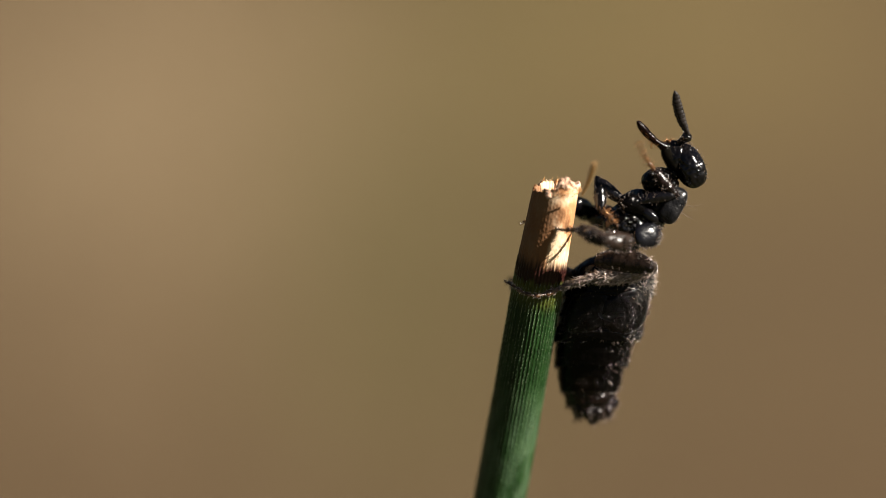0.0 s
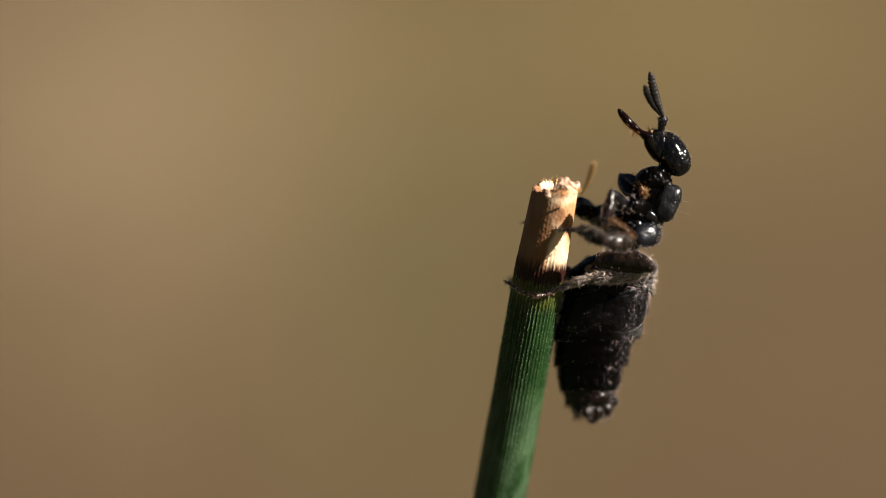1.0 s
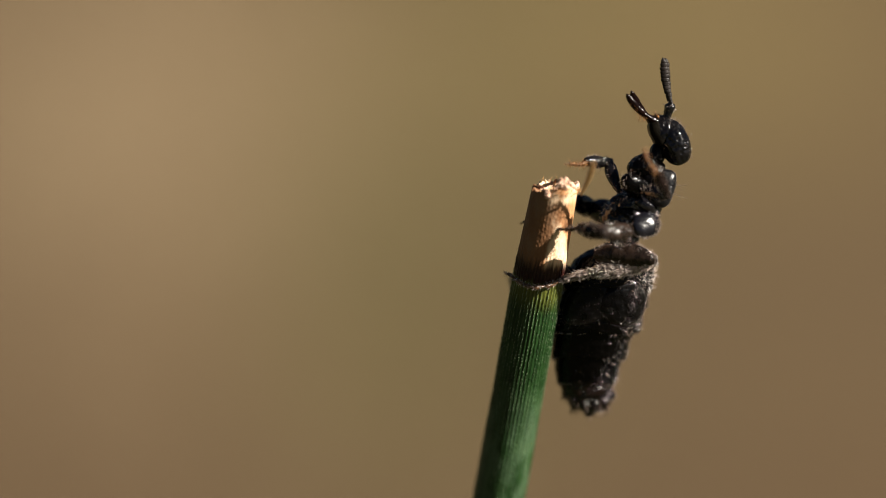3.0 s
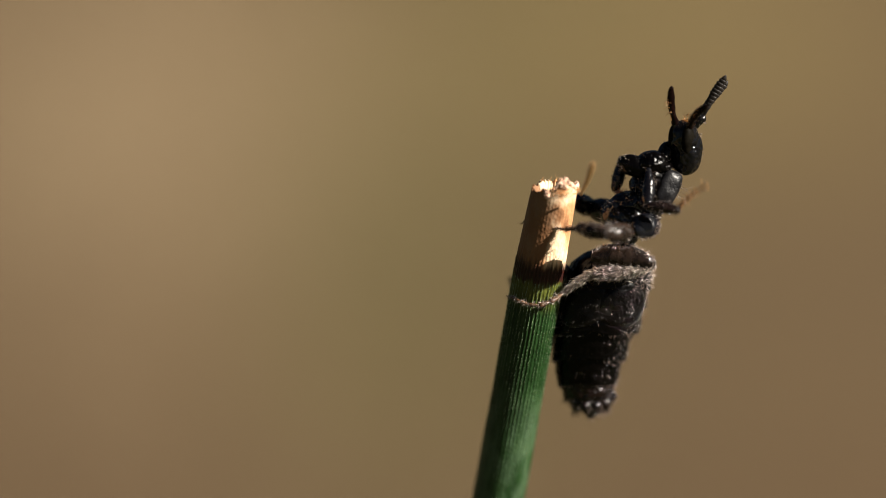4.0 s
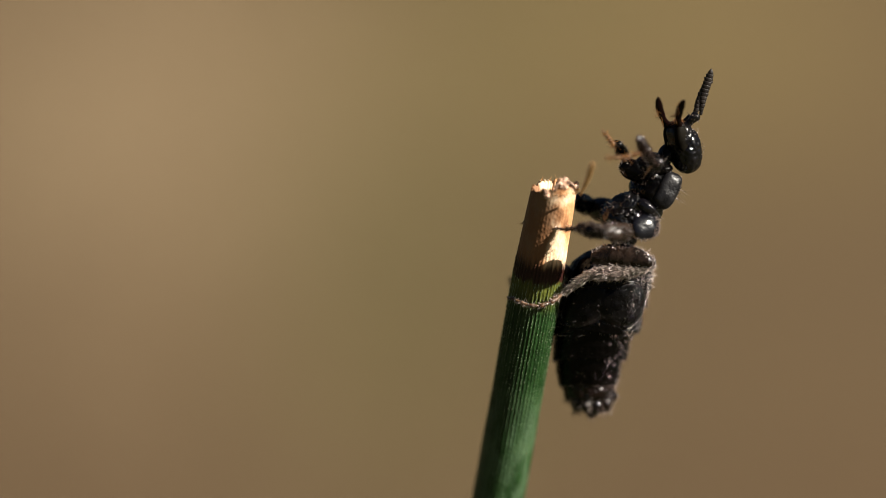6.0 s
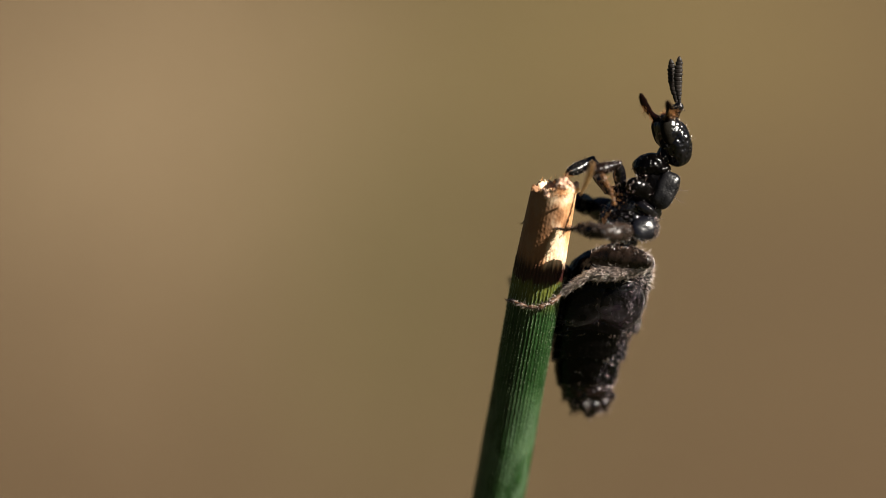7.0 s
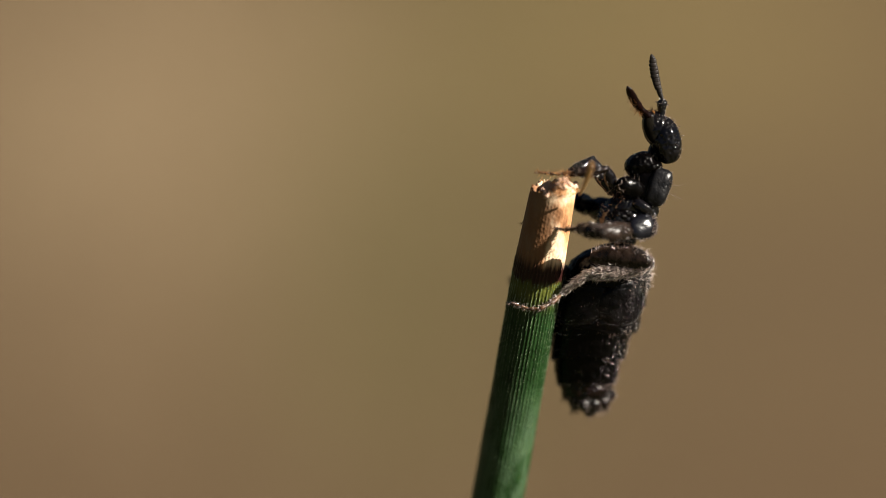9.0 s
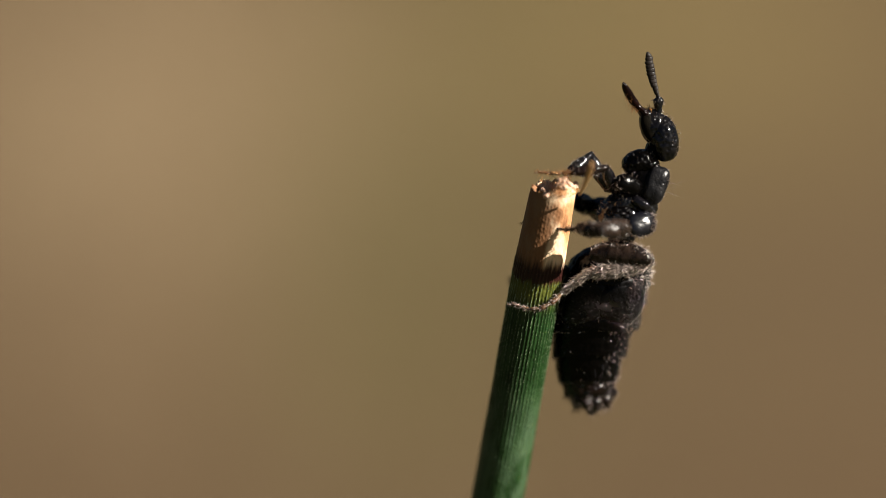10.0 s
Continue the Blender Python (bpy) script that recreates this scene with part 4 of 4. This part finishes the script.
# seconds, x, y, clockwise degrees, yaw
HEAD_AT = [(0.0, 1210, 292, -16, 0), (0.5, 1202, 283, -19, 0), (1.0, 1181, 272, -19, 0), (1.5, 1179, 263, -16, 0), (2.0, 1178, 244, -10, 0), (2.5, 1165, 238, -12, 0), (2.7, 1170, 241, -11, 0), (3.8, 1213, 268, 6, 48),
           (4.0, 1211, 264, 13, 55), (4.5, 1211, 264, 12, 55), (4.8, 1211, 264, 6, 50), (5.0, 1215, 267, 8, 45), (5.5, 1221, 273, 8, 48), (5.7, 1216, 268, 4, 46), (6.8, 1195, 255, 1, 35), (7.0, 1189, 250, 0, 33),
           (7.5, 1173, 246, 0, 14), (8.0, 1171, 246, 0, 6), (8.5, 1172, 246, 0, 5), (9.0, 1170, 245, 0, 4), (9.5, 1164, 239, 0, 4), (10.0, 1165, 241, 0, 4)]
# seconds, near tip x y, far tip x y
MANDIBLE_TO = [(0.0, 1127, 217, 1130, 216), (0.5, 1110, 206, 1112, 206), (1.0, 1090, 190, 1092, 191), (1.5, 1094, 185, 1097, 188), (2.0, 1100, 164, 1103, 167), (2.5, 1082, 158, 1085, 161), (2.7, 1088, 161, 1091, 163), (3.8, 1217, 180, 1205, 190),
               (4.0, 1246, 190, 1187, 155), (4.5, 1238, 190, 1177, 163), (4.8, 1225, 185, 1160, 175), (5.0, 1222, 180, 1198, 175), (5.5, 1238, 183, 1210, 180), (5.7, 1222, 182, 1182, 179), (6.8, 1190, 180, 1143, 170), (7.0, 1177, 182, 1132, 168),
               (7.5, 1118, 172, 1106, 163), (8.0, 1112, 161, 1108, 158), (8.5, 1113, 158, 1111, 156), (9.0, 1112, 158, 1110, 155), (9.5, 1103, 149, 1101, 147), (10.0, 1104, 151, 1103, 148)]
# seconds, joint x y, near tip x y, far tip x y
ANTENNA_TO = [(0.0, 1218, 241, 1193, 165, 1196, 168), (0.5, 1203, 228, 1183, 148, 1177, 184), (1.0, 1174, 207, 1150, 130, 1143, 151), (1.5, 1172, 197, 1148, 118, 1146, 128), (2.0, 1177, 174, 1170, 93, 1152, 102), (2.5, 1162, 170, 1139, 90, 1141, 94),
              (2.7, 1168, 172, 1148, 92, 1150, 95), (3.8, 1245, 206, 1258, 130, 1277, 140), (4.0, 1249, 200, 1282, 137, 1287, 145), (4.5, 1250, 201, 1272, 135, 1284, 140), (4.8, 1240, 198, 1245, 124, 1248, 128), (5.0, 1244, 207, 1270, 135, 1276, 147),
              (5.5, 1248, 217, 1270, 138, 1278, 150), (5.7, 1246, 212, 1266, 134, 1278, 138), (6.8, 1212, 187, 1216, 107, 1203, 108), (7.0, 1203, 182, 1202, 102, 1187, 102), (7.5, 1175, 181, 1178, 102, 1150, 100), (8.0, 1172, 179, 1150, 100, 1152, 101),
              (8.5, 1173, 178, 1153, 98, 1155, 100), (9.0, 1172, 178, 1152, 95, 1154, 98), (9.5, 1164, 170, 1144, 91, 1147, 93), (10.0, 1165, 172, 1145, 92, 1148, 95)]
# seconds, hip, knee, ankle, tip
NEAR_FORE = [
    (0.0, 1130, 358, 1196, 345, 1160, 306, 1148, 287), (0.1, 1130, 358, 1192, 350, 1165, 318, 1188, 312), (0.2, 1130, 356, 1190, 348, 1175, 318, 1155, 318), (0.3, 1128, 355, 1160, 300, 1130, 295, 1098, 325), (0.4, 1122, 358, 1100, 292, 1095, 340, 1078, 362),
    (0.5, 1130, 350, 1165, 303, 1115, 300, 1088, 345), (0.6, 1132, 358, 1190, 380, 1192, 335, 1148, 325), (0.7, 1130, 362, 1188, 396, 1188, 345, 1138, 338), (0.8, 1130, 355, 1165, 335, 1122, 325, 1107, 350), (0.9, 1118, 362, 1094, 315, 1085, 355, 1078, 375),
    (1.0, 1115, 370, 1080, 342, 1068, 385, 1085, 397), (1.1, 1135, 365, 1150, 335, 1110, 350, 1078, 385), (1.2, 1135, 365, 1198, 364, 1160, 335, 1128, 345), (1.3, 1132, 362, 1194, 360, 1140, 333, 1112, 338), (1.4, 1120, 362, 1108, 320, 1090, 345, 1082, 362),
    (1.5, 1110, 375, 1076, 350, 1075, 393, 1090, 400), (1.6, 1118, 370, 1095, 350, 1085, 385, 1100, 395), (1.7, 1128, 358, 1112, 342, 1088, 364, 1070, 387), (1.8, 1132, 355, 1146, 342, 1120, 368, 1103, 396), (1.9, 1128, 352, 1110, 335, 1090, 360, 1074, 398),
    (2.0, 1118, 350, 1095, 325, 1070, 365, 1064, 408), (2.1, 1120, 350, 1108, 338, 1075, 365, 1052, 398), (2.2, 1122, 350, 1105, 345, 1070, 375, 1045, 388), (2.3, 1124, 348, 1112, 325, 1080, 348, 1020, 395), (2.4, 1124, 346, 1115, 315, 1079, 352, 1033, 383),
    (2.5, 1125, 345, 1118, 310, 1080, 340, 1036, 373), (2.6, 1122, 345, 1178, 335, 1160, 292, 1118, 284), (2.7, 1125, 348, 1180, 352, 1160, 318, 1115, 308), (3.25, 1140, 325, 1172, 345, 1175, 315, 1180, 310), (3.8, 1150, 303, 1160, 350, 1195, 347, 1226, 330), (3.9, 1150, 303, 1178, 340, 1195, 310, 1216, 262),
    (4.0, 1146, 303, 1143, 366, 1193, 373, 1246, 330), (4.1, 1146, 303, 1140, 360, 1160, 408, 1178, 428), (4.2, 1146, 303, 1140, 360, 1150, 408, 1160, 426), (4.3, 1148, 303, 1155, 350, 1185, 350, 1210, 345), (4.4, 1150, 305, 1180, 328, 1210, 290, 1233, 258), (4.5, 1150, 305, 1190, 330, 1220, 280, 1245, 210),
    (4.55, 1150, 304, 1170, 348, 1210, 350, 1250, 330), (4.6, 1148, 303, 1150, 360, 1175, 415, 1222, 423), (4.7, 1148, 303, 1145, 360, 1155, 410, 1175, 432), (4.8, 1148, 303, 1145, 355, 1165, 385, 1187, 383), (4.9, 1150, 303, 1160, 345, 1200, 335, 1238, 326), (5.0, 1152, 305, 1175, 335, 1190, 290, 1195, 235),
    (5.1, 1150, 303, 1178, 335, 1196, 300, 1200, 226), (5.2, 1150, 303, 1184, 347, 1227, 332, 1252, 291), (5.3, 1150, 303, 1150, 355, 1160, 395, 1178, 404), (5.4, 1150, 303, 1150, 350, 1165, 395, 1186, 404), (5.5, 1150, 303, 1168, 345, 1205, 320, 1258, 302), (5.6, 1152, 305, 1178, 338, 1196, 295, 1198, 228),
    (5.7, 1152, 305, 1178, 325, 1190, 280, 1192, 207), (6.2, 1125, 330, 1130, 285, 1095, 270, 1085, 310), (6.8, 1105, 340, 1094, 291, 1057, 300, 1072, 336), (7.0, 1103, 340, 1093, 291, 1057, 300, 1074, 336), (7.4, 1102, 342, 1088, 294, 1056, 308, 1075, 336), (7.5, 1120, 330, 1140, 285, 1100, 245, 1078, 180),
    (7.6, 1100, 345, 1078, 300, 1022, 296, 945, 294), (7.8, 1098, 348, 1074, 302, 1018, 303, 950, 300), (8.0, 1098, 350, 1072, 302, 1018, 305, 945, 306), (8.5, 1098, 350, 1072, 302, 1018, 305, 946, 306), (9.0, 1096, 348, 1072, 300, 1018, 305, 947, 306), (9.5, 1091, 342, 1070, 296, 1018, 303, 947, 306), (10.0, 1092, 344, 1071, 298, 1018, 304, 947, 306)]
FAR_FORE = [
    (0.0, 1108, 360, 1052, 314, 1062, 372, 1085, 394), (0.1, 1106, 363, 1045, 323, 1050, 386, 1075, 394), (0.3, 1105, 364, 1043, 335, 1052, 388, 1075, 398), (0.5, 1105, 362, 1042, 340, 1058, 388, 1072, 402), (0.6, 1105, 365, 1042, 345, 1047, 394, 1065, 405), (0.7, 1104, 362, 1040, 340, 1030, 398, 1019, 430),
    (0.8, 1100, 350, 1103, 294, 1053, 312, 1043, 372), (0.9, 1112, 350, 1112, 312, 1135, 325, 1145, 345), (1.0, 1118, 350, 1102, 312, 1130, 330, 1140, 345), (1.1, 1112, 352, 1095, 312, 1120, 335, 1125, 350), (1.2, 1096, 368, 1053, 316, 1063, 370, 1080, 385), (1.3, 1100, 367, 1040, 336, 1050, 392, 1070, 398),
    (1.4, 1088, 375, 1037, 341, 1040, 390, 1060, 398), (1.5, 1088, 372, 1036, 343, 1022, 385, 1036, 396), (1.6, 1094, 355, 1092, 303, 1053, 326, 1043, 383), (1.7, 1096, 350, 1072, 320, 1050, 355, 1045, 385), (1.8, 1088, 358, 1050, 328, 1024, 368, 1040, 385), (1.9, 1086, 352, 1049, 323, 1026, 368, 1040, 388),
    (2.0, 1085, 348, 1052, 308, 1043, 350, 1055, 385), (2.1, 1096, 342, 1100, 290, 1058, 300, 1025, 322), (2.2, 1120, 335, 1124, 282, 1077, 264, 1027, 256), (2.3, 1076, 335, 1070, 285, 1028, 296, 989, 312), (2.4, 1076, 336, 1064, 284, 1020, 300, 1003, 320), (2.5, 1076, 338, 1062, 284, 1018, 302, 1003, 322),
    (2.7, 1078, 338, 1062, 284, 1018, 302, 1003, 322), (3.25, 1120, 330, 1105, 285, 1070, 265, 1040, 235), (3.8, 1165, 318, 1144, 288, 1133, 245, 1105, 198), (3.9, 1165, 315, 1155, 290, 1161, 255, 1157, 206), (3.933, 1155, 303, 1118, 284, 1075, 272, 1045, 250), (3.967, 1148, 296, 1101, 281, 1087, 347, 1112, 356),
    (4.0, 1148, 296, 1101, 281, 1087, 347, 1112, 356), (4.2, 1148, 296, 1101, 281, 1087, 347, 1112, 356), (4.233, 1155, 303, 1118, 284, 1075, 272, 1045, 250), (4.267, 1165, 315, 1152, 290, 1150, 262, 1176, 228), (4.3, 1165, 315, 1152, 290, 1150, 262, 1176, 228), (4.4, 1165, 315, 1152, 290, 1155, 267, 1172, 208),
    (4.433, 1155, 303, 1118, 284, 1075, 272, 1045, 250), (4.467, 1148, 296, 1101, 281, 1088, 347, 1112, 356), (4.5, 1148, 296, 1101, 281, 1088, 347, 1112, 356), (4.8, 1148, 296, 1101, 281, 1088, 345, 1112, 354), (4.833, 1155, 303, 1118, 284, 1075, 272, 1045, 250), (4.867, 1165, 315, 1150, 288, 1147, 268, 1162, 214),
    (4.9, 1165, 315, 1150, 288, 1147, 268, 1162, 214), (5.0, 1165, 315, 1152, 290, 1157, 250, 1178, 205), (5.033, 1155, 303, 1118, 284, 1075, 272, 1045, 250), (5.067, 1148, 296, 1100, 280, 1092, 346, 1112, 356), (5.1, 1148, 296, 1100, 280, 1092, 346, 1112, 356), (5.4, 1148, 298, 1101, 284, 1088, 345, 1105, 352),
    (5.433, 1155, 303, 1118, 284, 1075, 272, 1045, 250), (5.467, 1165, 315, 1143, 287, 1110, 245, 1091, 190), (5.5, 1165, 315, 1143, 287, 1110, 245, 1091, 190), (5.6, 1165, 315, 1146, 287, 1134, 250, 1101, 192), (5.7, 1165, 315, 1150, 287, 1156, 250, 1154, 220), (6.2, 1110, 330, 1080, 285, 1040, 270, 1000, 270),
    (6.8, 1078, 338, 1050, 284, 1002, 294, 945, 330), (6.9, 1076, 338, 1048, 285, 1006, 304, 985, 330), (7.0, 1074, 338, 1048, 282, 1005, 306, 985, 330), (7.5, 1072, 338, 1050, 280, 1005, 306, 985, 330), (7.6, 1088, 342, 1048, 284, 1006, 308, 985, 330), (8.0, 1085, 342, 1047, 284, 1006, 308, 985, 330),
    (9.0, 1080, 340, 1047, 281, 1006, 308, 985, 330), (9.5, 1074, 334, 1045, 275, 1005, 306, 985, 330), (10.0, 1074, 334, 1045, 275, 1005, 306, 985, 330)]
NEAR_COXA = [(0.0, 1140, 375, 1100, 352), (0.5, 1150, 365, 1108, 345), (1.0, 1142, 372, 1112, 362), (1.5, 1145, 372, 1108, 345), (2.0, 1145, 352, 1106, 330), (2.5, 1140, 345, 1106, 325), (2.7, 1140, 345, 1106, 325), (3.8, 1143, 303, 1090, 284), (4.5, 1145, 302, 1094, 283), (5.7, 1144, 303, 1091, 284),
             (6.8, 1148, 345, 1112, 325), (7.5, 1140, 340, 1108, 322), (8.0, 1135, 342, 1098, 325), (9.0, 1133, 340, 1094, 325), (9.5, 1128, 334, 1090, 319), (10.0, 1129, 336, 1090, 321)]
NEAR_MID = [(0.0, 1112, 430, 1064, 425, 1022, 405, 979, 403), (1.5, 1112, 428, 1064, 424, 1022, 405, 979, 403), (2.0, 1112, 420, 1070, 415, 1025, 408, 979, 398), (2.5, 1110, 412, 1062, 412, 1022, 405, 979, 402), (4.0, 1110, 412, 1064, 412, 1020, 403, 978, 402), (9.0, 1108, 410, 1062, 412, 1020, 404, 978, 402), (10.0, 1106, 404, 1060, 408, 1020, 404, 978, 402)]
FAR_MID = [(0.0, 1090, 388, 1045, 378, 1018, 358, 927, 393), (2.0, 1092, 384, 1048, 378, 1020, 358, 927, 393), (2.5, 1090, 378, 1048, 370, 1020, 356, 927, 393), (10.0, 1088, 374, 1046, 366, 1018, 352, 927, 393)]
NEAR_HIND = [(0.0, 1060, 462, 1156, 474, 1048, 492, 998, 508, 904, 500), (1.5, 1060, 461, 1155, 473, 1047, 491, 998, 507, 904, 500), (2.0, 1058, 452, 1156, 462, 1046, 480, 998, 498, 904, 495), (2.7, 1058, 450, 1157, 458, 1046, 480, 998, 498, 904, 495), (3.2, 1056, 452, 1155, 463, 1044, 485, 990, 495, 905, 480),
             (3.8, 1052, 455, 1153, 466, 1042, 486, 1000, 516, 922, 524), (5.5, 1052, 455, 1153, 465, 1042, 486, 1000, 517, 921, 525), (7.5, 1051, 455, 1150, 466, 1040, 487, 998, 517, 918, 531), (8.5, 1051, 455, 1150, 466, 1039, 486, 997, 518, 914, 534), (10.0, 1050, 450, 1150, 461, 1037, 484, 996, 518, 909, 537)]
FAR_HIND = [(0.0, 1055, 470, 1020, 500, 1000, 480, 960, 490, 908, 496), (2.0, 1055, 462, 1020, 494, 1000, 478, 960, 490, 908, 496), (10.0, 1050, 462, 1016, 492, 998, 478, 960, 490, 908, 496)]


def aim(a, way):
    """The pose of a limb that starts at a and runs along way."""
    x = way.normalized()
    ref = Vector((0, 0, 1)) if abs(x.z) < 0.9 else Vector((0.3, 1, 0)).normalized()
    z = (ref - x * ref.dot(x)).normalized()
    y = z.cross(x)
    m = Matrix((x, y, z)).transposed().to_4x4()
    m.translation = a
    return m


def reach(a, x, y, length, lift):
    """The way from a to the sheet place (x, y) for a rigid piece of that length; lift: towards (+) or away from (-) the lens."""
    b = spot(x, y)
    v = Vector((b.x - a.x, b.y - a.y, 0.0))
    d, ln = v.length, length * U
    if d >= ln * 0.995:
        return v.normalized() * ln
    v.z = lift * math.sqrt(ln * ln - d * d)
    return v


def march(pieces, lengths, lifts, depth, rows):
    """Key a chain of rigid pieces joint to joint. depth: of the first joint, one number or (seconds, depth) rows."""
    keys = [[] for _ in pieces]
    for t, *p in rows:
        a = spot(p[0], p[1], np.interp(t, *zip(*depth)) if isinstance(depth, list) else depth)
        for k, (ln, lift) in enumerate(zip(lengths, lifts)):
            way = reach(a, p[2 + 2 * k], p[3 + 2 * k], ln, lift)
            keys[k].append((t, aim(a, way)))
            a = a + way
    for ob, rows_k in zip(pieces, keys):
        walk(ob, rows_k)


def stride(pieces, lengths, depths, rows):
    """Key a chain of rigid pieces whose joints lie at given depths."""
    keys = [[] for _ in pieces]
    for t, *p in rows:
        a = spot(p[0], p[1], depths[0])
        for k, ln in enumerate(lengths):
            way = (spot(p[2 + 2 * k], p[3 + 2 * k], depths[k + 1]) - a).normalized() * ln * U
            keys[k].append((t, aim(a, way)))
            a = a + way
    for ob, rows_k in zip(pieces, keys):
        walk(ob, rows_k)


def motions():
    home = rush.matrix_world.copy()
    sway = [(0.0, 0.0), (1.0, -1.0), (2.5, -1.5), (4.0, -2.5), (7.0, -3.0), (8.5, -3.6), (9.5, -4.5), (10.0, -4.2)]
    right = VIEW.to_3x3() @ Vector((1, 0, 0))
    walk(rush, [(t, Matrix.Translation(right * s * U) @ home) for t, s in sway])
    walk(wasp, [(0.0, HOME), (10.0, HOME)])
    walk(abdomen, [(t, turned(x, y, -62, r)) for t, x, y, r in ABDOMEN_AT])
    walk(thorax, [(t, turned(x, y, 0, r)) for t, x, y, r in DOME_AT])
    swing = [(0.0, 0), (2.7, 0), (3.8, 16), (5.7, 16), (6.8, 8), (7.5, 2), (8.0, 0), (10.0, 0)]
    walk(chest, [(t, turned(x, y, 0, r, np.interp(t, *zip(*swing)))) for t, x, y, r in CHEST_AT])
    walk(head, [(t, turned(x, y, 0, r, w)) for t, x, y, r, w in HEAD_AT])
    for ob, col, dz in ((near_mandible, 0, 13), (far_mandible, 2, -13)):
        keys = []
        for (t, x, y, r, w), (_, *m) in zip(HEAD_AT, MANDIBLE_TO):
            root = turned(x, y, 0, r, w) @ (Vector(local(SKULL, 1149, 208, dz)) * U)
            keys.append((t, aim(root, reach(root, m[col], m[col + 1], MANDIBLE, 1))))
        walk(ob, keys)
    for (sc, fl), col, dz in ((near_antenna, 2, 9), (far_antenna, 4, -9)):
        low, high = [], []
        for (t, x, y, r, w), (_, *m) in zip(HEAD_AT, ANTENNA_TO):
            root = turned(x, y, 0, r, w) @ (Vector(local(SKULL, 1171, 207, dz)) * U)
            way = reach(root, m[0], m[1], SCAPE, 1 if dz > 0 else -1)
            low.append((t, aim(root, way)))
            joint = root + way
            high.append((t, aim(joint, reach(joint, m[col], m[col + 1], FLAGELLUM, 1 if dz > 0 else -1))))
        walk(sc, low)
        walk(fl, high)
    march([coxa], [50.0], [1], 12, NEAR_COXA)
    march(near_fore, [FEMUR, TIBIA, FOOT], [1, 0.35, 0.2], [(0.0, 32), (5.7, 32), (6.8, 4), (7.4, 4), (7.5, 30), (7.6, 4), (10.0, 4)], NEAR_FORE)
    march(far_fore, [FEMUR, TIBIA, FOOT], [-1, 1, 1], 6, FAR_FORE)
    march([far_coxa], [46.0], [-1], 4, [(t, hx + 40, hy + 9, hx, hy) if hx < 1100 else (t, 1140, 350, 1115, 345) for t, hx, hy, *_ in FAR_FORE])
    march(near_mid, [MID_FEMUR, MID_TIBIA, MID_FOOT], [1, -1, -1], 66, NEAR_MID)
    march(far_mid, [MID_FEMUR, MID_TIBIA, MID_FOOT * 2.0], [-1, 1, -1], -60, FAR_MID)
    march(near_hind[:1], [HIND_FEMUR], [1], 6, NEAR_HIND)
    stride(near_hind[1:], [HIND_TIBIA, HIND_BASE, HIND_FOOT], [20, 10, 2, 2], [(r[0], *r[3:]) for r in NEAR_HIND])
    march(far_hind, [HIND_FEMUR, HIND_TIBIA, HIND_BASE, HIND_FOOT], [-1, 1, -1, -1], -75, FAR_HIND)


motions()
